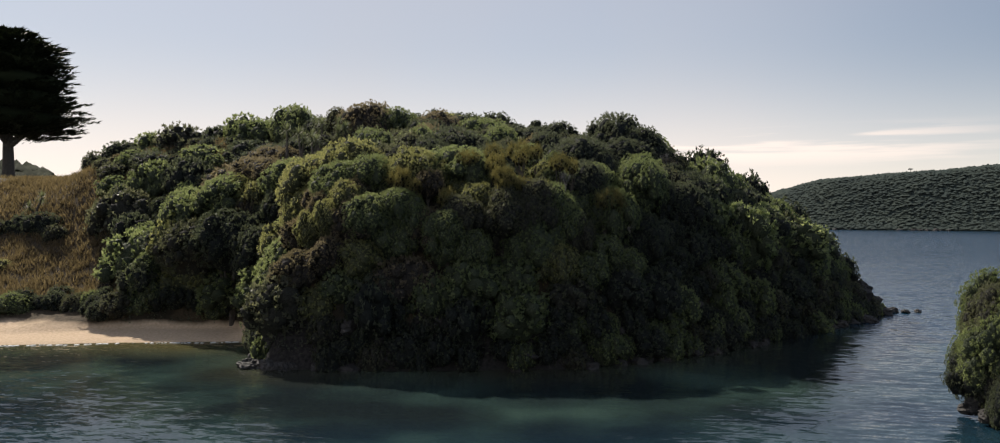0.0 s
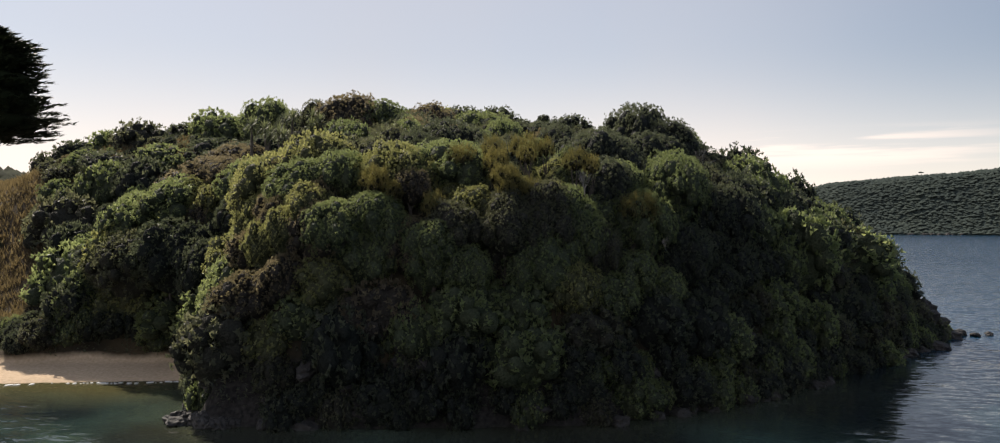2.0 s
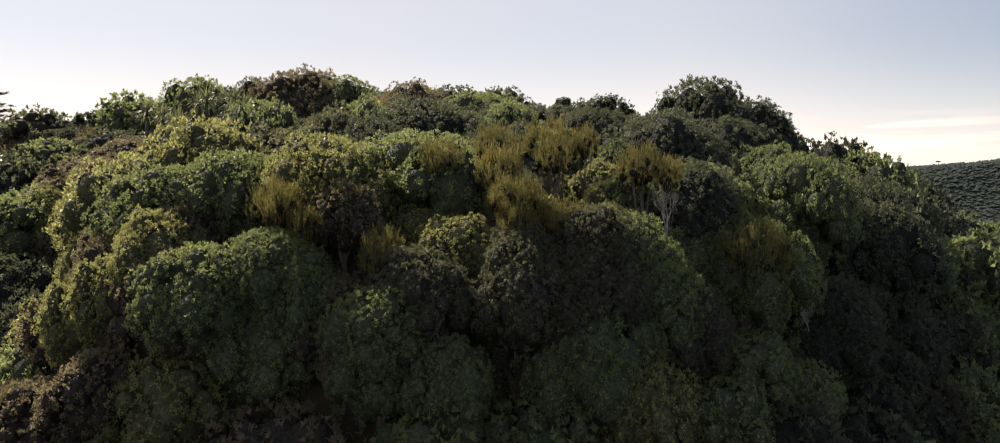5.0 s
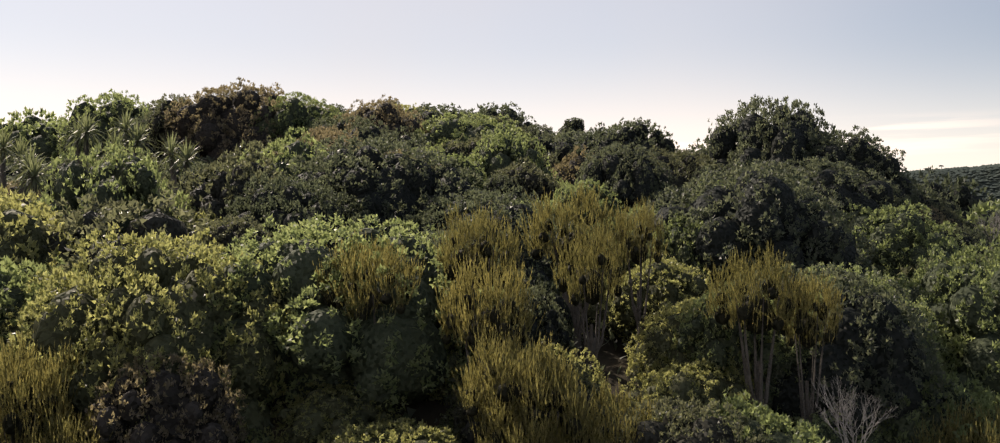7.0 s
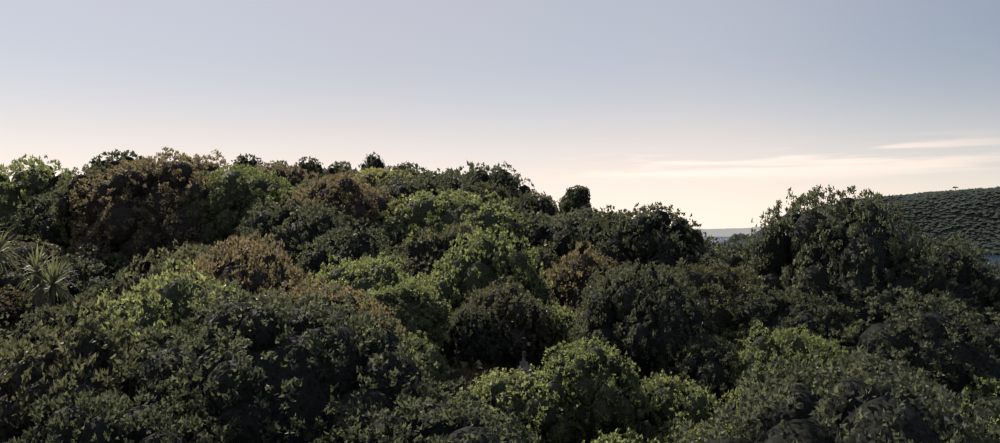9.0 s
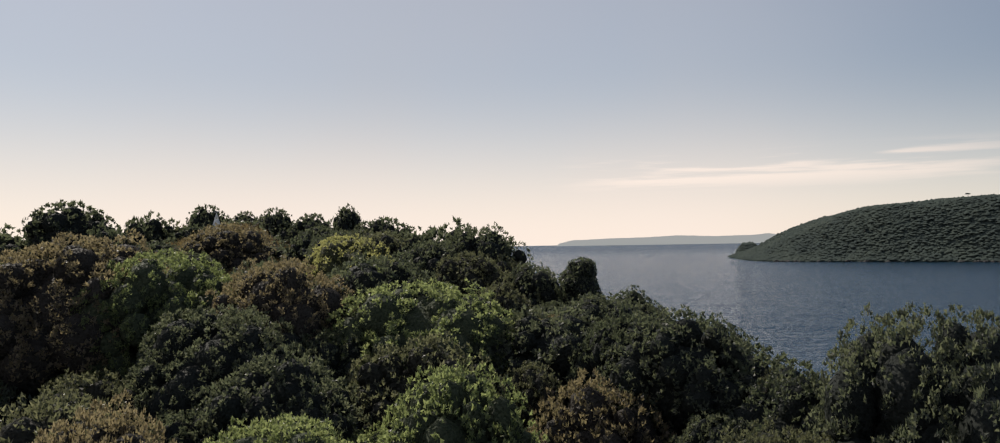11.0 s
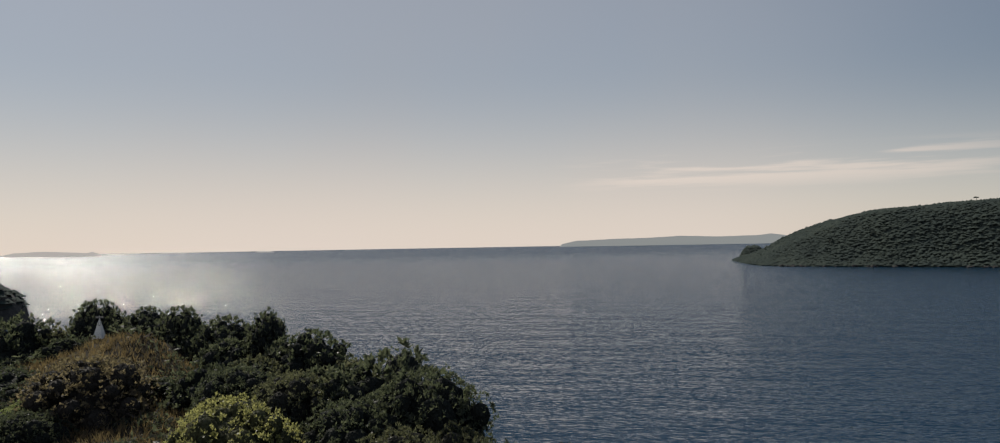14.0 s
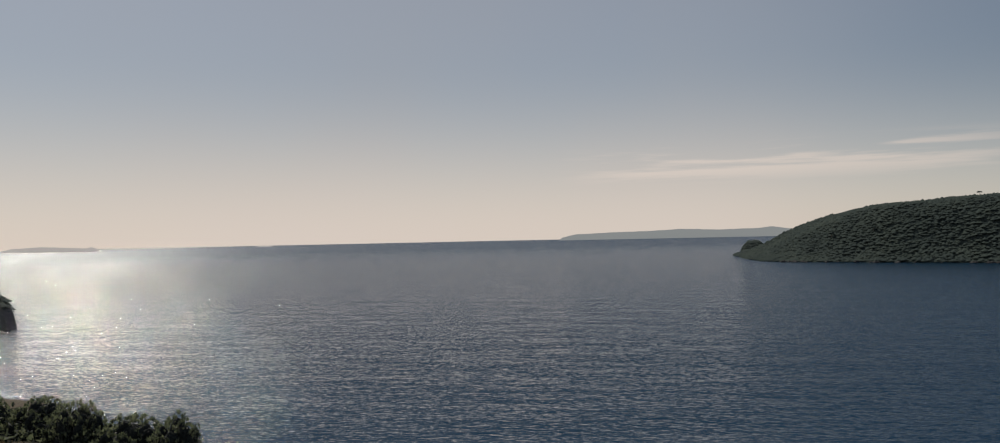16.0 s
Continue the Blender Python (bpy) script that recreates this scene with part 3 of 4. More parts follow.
    b.quads(np.concatenate(rows), 0)
    return b.mesh(name, [LEAF_SPIKE, INNER_SHADE_SPIKE])


def thing(name, label, category, group, crown, trunk, place, turn, size, high, trunk_scale=None):
    """A plant: an empty at its foot with a trunk and a crown; size is the crown's radius, high the crown's foot over the ground."""
    ob = new(name)
    ob.matrix_basis = pose(*place, 0, 0, turn)
    tagged(ob, label, category, group)
    c = new("crown", crown)
    c.parent = ob
    c.location = (0, 0, high)
    c.scale = size if isinstance(size, tuple) else (size, size, size)
    t = new("trunk", trunk)
    t.parent = ob
    s = c.scale
    tz = max(0.5, (high + s[2] * 0.55) / 0.72)
    t.scale = (s[0], s[1], tz)
    return ob


CROWNS = {}
for kind, leaf, inner, up in (("green", LEAF_GREEN, INNER_SHADE_GREEN, 0.35), ("bright", LEAF_SUNLIT_BRIGHT, INNER_SHADE_BRIGHT, 0.4), ("dark", LEAF_DARK, INNER_SHADE_DARK, 0.3), ("grey", LEAF_GREY, INNER_SHADE_GREY, 0.3), ("brown", LEAF_BROWN, INNER_SHADE_BROWN, 0.6)):
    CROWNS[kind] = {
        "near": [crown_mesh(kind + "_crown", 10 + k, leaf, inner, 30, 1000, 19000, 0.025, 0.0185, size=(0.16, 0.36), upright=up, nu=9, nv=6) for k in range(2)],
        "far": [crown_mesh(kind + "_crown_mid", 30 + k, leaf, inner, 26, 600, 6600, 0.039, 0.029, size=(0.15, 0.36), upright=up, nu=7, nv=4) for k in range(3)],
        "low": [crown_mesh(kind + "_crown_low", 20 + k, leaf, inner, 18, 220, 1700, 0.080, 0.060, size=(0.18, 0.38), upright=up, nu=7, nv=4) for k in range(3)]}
SPIKES = [spike_mesh("spike_crown", 50 + k) for k in range(4)]
TRUNKS = [trunk_mesh("trunk", 60 + k) for k in range(3)]

KINDS = {
    "green": ("broadleaf_shrub", "dense green broadleaf coastal shrub on the headland", "shrub", "coastal shrubs"),
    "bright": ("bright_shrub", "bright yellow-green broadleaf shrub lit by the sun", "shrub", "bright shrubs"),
    "dark": ("dark_tree", "dark glossy-leaved rounded coastal tree", "tree", "dark coastal trees"),
    "glossy": ("glossy_shrub", "dark glossy-leaved low coastal shrub", "shrub", "glossy shrubs"),
    "cliff": ("cliff_shrub", "dark leathery-leaved shrub hanging on the sea cliff", "shrub", "cliff shrubs"),
    "grey": ("grey_shrub", "grey-green leathery-leaved coastal shrub", "shrub", "grey shrubs"),
    "brown": ("brown_shrub", "olive shrub with brown seed heads on top", "shrub", "seeding shrubs"),
    "spike": ("spiky_shrub", "olive-yellow shrub of upright needle plumes", "shrub", "needle shrubs"),
}
TAKEN = []
TALL = {m.name: float(np.percentile([v.co.z for v in m.vertices], 99.6)) for m in [*SPIKES, *(m for k in CROWNS.values() for p in k.values() for m in p)]}


def plant(kind, x, y, r, top=None, near=None, flat=1.0, seed=0, ground_z=None, cliff=False):
    rng = np.random.RandomState(int(abs(x * 131 + y * 977) * 10) % 100000 + seed)
    g = float(ground(x, y)) if ground_z is None else ground_z
    near = (53 < y < 78 and -14 < x < 4 and r > (1.1 if y < 62 else 1.6) and g > 5.5) if near is None else near
    near = "low" if near is False and (x > 8 or x < -33 or y > 97) else near
    top = float(canopy(x, y)) if top is None else top
    name, label, cat, group = KINDS["cliff" if cliff and kind == "dark" else "glossy" if kind == "dark" and r < 1.7 else kind]
    pool = SPIKES if kind == "spike" else CROWNS[kind][near if isinstance(near, str) else "near" if near else "far"]
    mesh = pool[rng.randint(len(pool))]
    if kind == "spike":
        down = min(max(top - g, 0.8 * r), 1.7 * r) / TALL[mesh.name]
    else:
        down = r * flat * min(1.3, max(0.62, (top - g + 0.3 * r) / (TALL[mesh.name] * r * flat)))
    high = max(-(1.0 if y > 98 else 0.5) * r, top - g - TALL[mesh.name] * down)
    TAKEN.append((x, y, r))
    return thing(name, label, cat, group, mesh, TRUNKS[rng.randint(3)], (x, y, g - 0.1), rng.uniform(0, 360),
                 (r * rng.uniform(0.78, 1.34), r * rng.uniform(0.78, 1.34), down), high)


# landmarks of the canopy
for kind, x, y, r, t in (("brown", -22.9, 84.0, 3.0, 20.9), ("green", -20.2, 84.4, 2.6, 20.3), ("grey", -25.9, 83.2, 1.7, 20.3), ("dark", -28.4, 84.6, 2.0, 19.7), ("green", -32.0, 87.0, 2.8, 21.2), ("green", -36.5, 88.0, 2.4, 19.8),
                         ("dark", 1.6, 79.2, 3.5, 18.75), ("dark", 3.9, 77.6, 2.4, 17.3), ("dark", 6.4, 78.6, 2.0, 15.6), ("dark", -0.9, 80.6, 2.0, 17.3), ("dark", -5.3, 83.8, 1.7, 18.45), ("dark", -3.7, 82.8, 1.9, 18.5), ("dark", -6.0, 88.4, 1.6, 18.6), ("green", -39.0, 90.0, 2.6, 20.8), ("dark", -42.4, 90.5, 2.2, 19.5), ("grey", -46.6, 90.0, 2.6, 19.9), ("green", -50.0, 90.0, 2.2, 18.8), ("dark", -53.0, 89.5, 2.2, 18.0), ("grey", -57.0, 89.5, 1.8, 16.7), ("green", -11.6, 85.3, 2.7, 19.2), ("dark", -13.6, 87.6, 2.3, 20.1), ("brown", -16.2, 85.0, 2.4, 20.0), ("green", -16.6, 64.4, 2.3, 16.0), ("dark", -25.0, 63.0, 2.4, 8.6), ("dark", -28.0, 64.6, 2.6, 9.8), ("grey", -31.4, 65.4, 2.5, 9.0), ("dark", -34.6, 66.8, 2.2, 8.2),
                         # the dark crown at (2.2, 74.6) colours in the shaded hollow there
                         ("brown", -14.6, 73.6, 3.0, 17.4), ("brown", -11.5, 71.5, 2.4, 16.3), ("green", -8.9, 78.2, 2.2, 17.6), ("dark", -16.3, 81.5, 2.6, 18.7), ("dark", -13.5, 79.0, 2.0, 17.9), ("grey", -1.9, 77.0, 2.2, 16.6), ("dark", 2.2, 74.6, 2.6, 16.0), ("green", -0.8, 72.4, 1.8, 15.3), ("bright", -11.6, 58.3, 2.4, 13.9), ("green", -14.3, 58.6, 2.2, 13.4), ("green", -9.2, 59.8, 2.2, 14.1),
                         ("dark", 10.3, 85.5, 2.6, 16.2), ("dark", 14.2, 85.0, 2.6, 13.8), ("dark", 17.6, 85.4, 2.6, 11.2), ("dark", 20.6, 86.4, 2.2, 8.4), ("dark", 22.8, 87.4, 1.9, 6.2), ("green", 9.6, 78.0, 2.4, 14.6), ("dark", 13.0, 79.5, 2.4, 12.2), ("dark", 16.4, 81.0, 2.2, 9.6),
                         ("bright", -16.7, 92.5, 1.7, 20.9), ("dark", -5.0, 93.1, 1.3, 18.6), ("dark", -3.9, 92.3, 1.2, 17.4)):
    plant(kind, x, y, r, t, near=True if r > 2.3 and -24 < x < 7 and y < 89 else None)
plant("dark", -20.4, 102.3, 1.0, 22.75, flat=1.15)
plant("dark", -19.0, 100.6, 1.3, 21.55)
plant("dark", -21.6, 101.6, 1.3, 21.55)
plant("dark", -17.8, 101.2, 1.5, 21.95)
plant("dark", -14.0, 99.5, 2.4, 21.65)
plant("dark", -11.8, 95.8, 2.2, 21.25)
plant("dark", -9.0, 93.2, 1.6, 19.6)
plant("dark", -25.4, 104.0, 1.15, 22.75, flat=1.15)
plant("dark", -29.8, 104.2, 1.2, 23.05, flat=1.15)
plant("dark", -27.8, 105.0, 1.1, 22.65)
plant("dark", -23.0, 103.6, 1.4, 22.35)
plant("dark", -32.5, 102.5, 1.8, 22.55)
plant("dark", -39.5, 105.0, 2.2, 23.55)
plant("dark", -36.0, 103.5, 2.0, 21.95)
plant("dark", -42.5, 103.0, 2.4, 21.95)
plant("dark", -1.8, 91.0, 1.9, 17.65)
plant("brown", -24.2, 96.2, 2.1, 21.60)
for x, y, r, t in ((-19.2, 99.0, 1.5, 20.9), (-16.0, 100.3, 1.5, 20.6), (-15.5, 97.5, 1.6, 20.8), (-12.8, 97.6, 1.5, 20.2), (-10.2, 94.2, 1.5, 19.6), (-13.5, 94.0, 1.7, 20.3), (-16.5, 96.0, 1.5, 20.8), (-18.8, 97.0, 1.4, 20.9),
                   (-20.8, 98.2, 1.4, 20.8), (-7.9, 90.6, 1.3, 17.9), (-9.8, 90.2, 1.5, 18.8), (-11.4, 92.5, 1.5, 19.8), (-26.6, 104.4, 1.4, 21.9), (-28.8, 104.4, 1.4, 22.0), (-31.0, 103.5, 1.5, 21.7), (-24.2, 103.4, 1.3, 21.6)):
    plant("dark" if r != 1.5 else "grey", x, y, r, t + 0.3)
plant("dark", -4.6, 92.0, 1.4, 18.0)

NEEDLES = ((-8.5, 59.0, 0.8, 13.5), (-6.6, 59.3, 0.8, 14.0), (-6.2, 57.9, 0.8, 13.2), (-5.7, 57.0, 0.7, 12.3), (-5.5, 56.3, 0.7, 11.5), (-4.8, 56.6, 0.5, 11.3),
                   (-4.7, 59.6, 0.8, 13.7), (-5.1, 61.9, 0.9, 14.4), (-3.9, 61.5, 0.7, 14.1), (-2.1, 59.4, 0.8, 13.3), (-1.3, 59.5, 0.7, 12.9), (-12.2, 56.2, 0.8, 12.2),
                   (1.4, 59.5, 0.8, 10.9), (-7.3, 55.2, 0.7, 9.6), (-11.1, 55.6, 0.6, 11.4), (1.9, 59.3, 0.8, 10.2), (-11.9, 55.8, 0.8, 12.1), (-8.9, 55.2, 0.9, 10.8), (-5.4, 56.8, 0.8, 12.1), (-4.4, 57.0, 0.7, 11.6), (1.0, 59.2, 0.9, 10.8), (-8.0, 58.4, 0.7, 13.4))


def hides_needles(x, y, r, top):
    """Would this crown stand over a needle shrub on the open slope?"""
    return any(abs(x - a) < r + 0.3 and b - 3.2 < y < b + 0.5 and top > t - 0.9 for a, b, c, t in NEEDLES)


for x, y, r, t in NEEDLES:
    plant("spike", x, y - (0.2 if y < 57.6 else 0.0), r * 0.95, t + 0.3)
    if y < 57.6:
        plant("green" if x < -6 else "grey", x + 0.2, y - 1.1, 1.3, t - 1.15, near=True)
for kind, x, y, r, t in (("green", -13.6, 54.3, 1.6, 10.7), ("grey", -7.9, 54.9, 1.5, 10.6), ("grey", -3.6, 57.0, 1.4, 11.7),
                         ("grey", -3.2, 56.3, 1.4, 10.6), ("bright", -15.6, 55.6, 1.6, 11.6), ("green", -16.4, 57.6, 1.8, 13.0)):
    plant(kind, x, y, r, t, near=True)
# bush over the top of the headland, spaced over the plan
rng = np.random.RandomState(7)
for tries in range(14000):
    x, y = rng.uniform(-58, 27), rng.uniform(51, 114)
    d = float(coast_distance(x, y))
    if d < 3.2 or y > 108 or (x + 9) * 0.6 + (y - 90) * 0.8 > 12 and x < 14 or (x < -37 - 0.75 * max(0, y - 64) and y < 98) or (x < -36 and y < 68):
        continue
    near = y < 74 and -22 < x < 12
    r = rng.uniform(2.0, 3.4) if tries < 2600 else rng.uniform(0.9, 1.7)
    if any(((x - a) / c) ** 2 + ((y - b) / e) ** 2 < 1 for a, b, c, e in ((-31.5, 96.5, 3.2, 2.4), (-27.0, 98.9, 1.9, 1.4), (-23.7, 99.4, 1.4, 1.1))):
        continue
    if abs((x + 27.7) * 0.79 + (y - 101.5) * 0.62) < r * 0.8 + 0.4 and 95.0 < y < 102.4 and x < -22:
        continue
    if (x + 7.1) ** 2 + (y - 72.2) ** 2 < (0.85 * r + 0.7) ** 2 or abs((x + 24.8) * 0.77 - (y - 92.0) * -0.64) < 1.0 and 89.5 < y < 94.5:
        continue
    if any((x - a) ** 2 + (y - b) ** 2 < ((0.62 if r > 1.8 else 0.60) * (r + c)) ** 2 for a, b, c in TAKEN):
        continue
    g = float(ground(x, y))
    if x < -22 and (g < 2.6 or g < 4.5 and r > 1.8):
        continue
    top = min(float(canopy(x, y)), g + 3.6) + (0.5 - 1.1 * rng.uniform() if r > 1.8 else -0.4 - 1.2 * rng.uniform())
    if x < -22 and 84 < y < 101:
        top = g + rng.uniform(0.5, 1.1)
        r = min(r, 1.2)
    if hides_needles(x, y, r, top):
        top = g + 0.6
        r = min(r, 1.0)
    if ((x + 23) / 5.5) ** 2 + ((y - 71.5) / 4.0) ** 2 < 1:
        top = min(top, 14.4)
        r = min(r, 1.7)
    v = rng.uniform()
    patch = wander(x, y, 16, 21)
    # Bright leaves towards the left front put its sunlit look into colour
    if near and -16 < x < 10 and y < 68 and v < 0.03:
        kind = "spike"
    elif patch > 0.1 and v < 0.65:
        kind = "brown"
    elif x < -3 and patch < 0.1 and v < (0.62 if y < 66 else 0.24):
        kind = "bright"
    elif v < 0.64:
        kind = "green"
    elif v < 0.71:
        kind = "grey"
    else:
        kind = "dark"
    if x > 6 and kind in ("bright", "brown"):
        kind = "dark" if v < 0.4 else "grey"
    # Dark leaves stand in for the shaded hollow on the right
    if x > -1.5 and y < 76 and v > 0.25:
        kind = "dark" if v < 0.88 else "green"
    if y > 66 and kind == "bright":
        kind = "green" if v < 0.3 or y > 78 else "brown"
    # Further back the bush is dark olive, darkened again for its shaded sides
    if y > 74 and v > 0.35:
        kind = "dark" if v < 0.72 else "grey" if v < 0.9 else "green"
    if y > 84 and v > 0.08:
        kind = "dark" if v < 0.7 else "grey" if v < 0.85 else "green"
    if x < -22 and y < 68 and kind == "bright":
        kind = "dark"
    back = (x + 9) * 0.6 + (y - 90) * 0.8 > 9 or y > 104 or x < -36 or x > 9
    plant(kind, x, y, r, top, near="low" if back else None)

# bush hanging on the steep sea face
FACE = [(-36, 62.8), (-24.6, 62.2), (-21.5, 56), (-19, 51), (-13, 51.4), (-7, 52.2), (-1, 53.8), (4, 57.2), (10, 63.2), (17, 72.5), (22.5, 80), (27, 88), (24, 96)]
hung = []
for tries in range(9000):
    k = rng.randint(len(FACE) - 1)
    u, d = rng.uniform(), 0.15 + 7.0 * rng.uniform() ** 1.5
    (x0, y0), (x1, y1) = FACE[k], FACE[k + 1]
    n = math.hypot(x1 - x0, y1 - y0)
    if rng.uniform() > n / 14:
        continue
    x, y = x0 + u * (x1 - x0) - d * (y1 - y0) / n, y0 + u * (y1 - y0) + d * (x1 - x0) / n
    if coast_distance(x, y) < 0.1:
        continue
    g = float(ground(x, y))
    if g < (2.0 if x < -22 else 0.05):
        continue
    r = rng.uniform(1.1, 2.5) if g > 2.5 else rng.uniform(0.8, 1.5)
    if any((x - a) ** 2 + (y - b) ** 2 + (g - c) ** 2 < (0.54 * (r + e)) ** 2 for a, b, c, e in hung):
        continue
    if g < 2.2 and math.hypot(x + 18.6, y - 51.6) < 2.6:
        continue
    if hides_needles(x, y, r, g + 0.95 * r + 0.9):
        r = min(r, 0.8)
    hung.append((x, y, g, r))
    v = rng.uniform()
    # Leaf kind paints the light here: bright on the upper left, dark in shade
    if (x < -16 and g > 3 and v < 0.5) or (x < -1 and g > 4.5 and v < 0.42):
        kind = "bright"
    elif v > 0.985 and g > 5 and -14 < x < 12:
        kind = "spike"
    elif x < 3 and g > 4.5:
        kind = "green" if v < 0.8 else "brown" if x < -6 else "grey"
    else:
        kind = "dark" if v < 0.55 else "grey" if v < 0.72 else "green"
    plant(kind, x, y, r, g + 0.95 * r + (0.2 + 0.9 * rng.uniform() if g > 5 and r > 0.8 else 0.3 if r > 0.8 else 0.0), flat=1.0, near=None if g > 5 and x < 6 else "low", cliff=True)


# dark bush along the back of the beach
for k in range(20):
    x = -50.0 + 1.35 * k + rng.uniform(-0.4, 0.4)
    ys = np.arange(56, 76, 0.1)
    y = float(ys[np.argmax(ground(x + 0 * ys, ys) > 1.55)]) + rng.uniform(0.0, 0.9)
    r = rng.uniform(0.9, 1.5)
    plant(("dark", "dark", "grey", "green")[k % 4], x, y, r, float(ground(x, y)) + 0.95 * r + 0.1, near="far")


def undergrowth():
    """Low leaves that close the ground between the shrubs."""
    q = np.random.RandomState(19)
    x, y = q.uniform(-50, 27, 90000), q.uniform(50.5, 110, 90000)
    g = ground(x, y)
    slope = np.hypot(ground(x + 0.2, y) - g, ground(x, y + 0.2) - g) / 0.2
    ok = (g > 0.6) & (coast_distance(x, y) > 0.1) & (x > -36 - 0.75 * np.maximum(0, y - 64)) & (q.uniform(0, 1, 90000) < np.sqrt(1 + slope ** 2) / 4)
    ok &= (((x + 27) / 6) ** 2 + ((y - 93) / 8) ** 2 > 1) & ((x + 7.1) ** 2 + (y - 73.4) ** 2 > 3)
    p = np.stack([x, y, g], 1)[ok]
    p = np.repeat(p, 5, 0)
    n = len(p)
    p = p + q.normal(size=(n, 3)) * np.array([0.22, 0.22, 0.12]) + np.array([0, -0.05, 0.25]) + np.array([0, 0, 0.2]) * q.uniform(0, 1, (n, 1))
    a = q.normal(size=(n, 3)) * 0.05
    b = q.normal(size=(n, 3)) * 0.04
    k = Build()
    k.quads(np.stack([p - a, p + a + b, p + a - b], 1), 0)
    ob = new("undergrowth", k.mesh("undergrowth", [LEAF_DARK]))
    return tagged(ob, "low dark leafy undergrowth between the shrubs", "undergrowth", kind="stuff")


undergrowth()


# ---------------------------------------------------------------- cypress on the ridge
def part(name, build, mats, parent, label="", place=None):
    ob = new(name, build.mesh(name, mats))
    ob.parent = parent
    if place is not None:
        ob.matrix_basis = place
    if label:
        ob["label"] = label
    return ob


def cypress(x, y, height, reach):
    rng = np.random.RandomState(81)
    g = float(ground(x, y))
    tree = tagged(new("cypress_tree"), "old dark wind-shaped cypress with a broad flat-based crown", "tree")
    tree.matrix_basis = pose(x, y, g - 0.3)
    b = Build()
    foot = 0.30 * height
    b.add(tube([(0, 0, -0.5), (0.2, 0, 2.5), (-0.1, 0.2, foot), (0.2, 0, height * 0.6), (0.3, 0.1, height * 0.9)], [1.35, 1.0, 0.85, 0.5, 0.12], 10))
    for k in range(11):
        a = k * 2.4
        L = reach * rng.uniform(0.6, 0.8)
        b.add(tube([(0, 0, foot * (0.75 + 0.05 * k)), (0.35 * L * math.cos(a), 0.35 * L * math.sin(a), foot * (1.02 + 0.06 * k)), (L * math.cos(a), L * math.sin(a), foot * (1.1 + 0.09 * k))], [0.45, 0.28, 0.08], 7))
    part("trunk", b, [BARK], tree, "thick bare trunk with spreading limbs")
    c = Build()
    levels = 30
    leaves = []
    for j in range(levels):
        u = j / (levels - 1)
        z = foot * 1.02 + u * (height - foot * 1.02)
        R = reach * (0.97 + 0.1 * math.sin(u * 9)) * math.sqrt(max(0.02, 1 - max(0, u - 0.25) ** 2 / 0.60)) * (0.86 + 0.14 * min(1, u * 6))
        for k in range(20):
            a = rng.uniform(0, 6.283)
            L = R * rng.uniform(0.72, 1.07)
            n = 62
            s = np.sqrt(rng.uniform(0.16, 1, n))
            spread = (1.15 - s) * 1.7 + 0.12
            off = rng.normal(size=n) * spread * 0.75
            px = L * s * math.cos(a) - off * math.sin(a)
            py = L * s * math.sin(a) + off * math.cos(a)
            pz = z + 0.9 * (s - 0.55) + rng.normal(size=n) * 0.30 * (1.3 - s)
            p = np.stack([px, py, pz], 1)
            w = np.stack([np.cos(a + rng.normal(size=n) * 0.45), np.sin(a + rng.normal(size=n) * 0.45), rng.uniform(-0.05, 0.5, n)], 1)
            ln = rng.uniform(0.5, 1.15, (n, 1))
            sd = np.cross(w, np.array([0, 0, 1.0]) + rng.normal(size=(n, 3)) * 0.35) * 0.16
            leaves.append(np.stack([p - w * ln * 0.3, p + sd, p + w * ln, p - sd], 1))
    c.quads(np.concatenate(leaves), 0)
    # Dark balls added inside the crown to block light between the sprays
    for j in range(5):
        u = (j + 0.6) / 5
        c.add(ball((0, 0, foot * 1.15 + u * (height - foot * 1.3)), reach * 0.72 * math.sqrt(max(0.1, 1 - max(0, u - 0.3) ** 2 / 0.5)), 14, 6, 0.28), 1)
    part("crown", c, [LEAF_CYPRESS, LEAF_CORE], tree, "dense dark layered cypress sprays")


cypress(-110.5, 141.0, 28.0, 14.0)


# ---------------------------------------------------------------- cabbage trees
def sword_head(seed, count=70):
    """A rosette of long sword leaves, the lower ones hanging."""
    rng = np.random.RandomState(seed)
    b = Build()
    rows = []
    for k in range(count):
        a = k * 2.39996
        e = 1.35 - 2.3 * (k / count) + rng.uniform(-0.15, 0.15)
        L = rng.uniform(0.7, 0.95)
        out = np.array([math.cos(a) * math.cos(e), math.sin(a) * math.cos(e), math.sin(e)])
        side = np.array([-math.sin(a), math.cos(a), 0]) * 0.032
        mid = out * L * 0.6
        tip = out * L + np.array([0, 0, -0.20 * math.cos(e)])
        rows.append([-side * 0.6, side * 0.6, mid + side, mid - side])
        rows.append([mid - side, mid + side, tip + side * 0.1, tip - side * 0.1])
    b.quads(np.array(rows), 0)
    return b.mesh("sword_head", [LEAF_SWORD])


HEADS = [sword_head(90), sword_head(91)]


def cabbage_tree(heads):
    cx, cy = sum(h[0] for h in heads) / len(heads), sum(h[1] for h in heads) / len(heads)
    g = float(ground(cx, cy))
    tree = tagged(new("cabbage_tree"), "cabbage tree with bare stems and spiky leaf heads", "tree", "cabbage trees")
    tree.matrix_basis = pose(cx, cy, g - 0.1)
    b = Build()
    for x, y, z in heads:
        dx, dy, dz = x - cx, y - cy, z - g
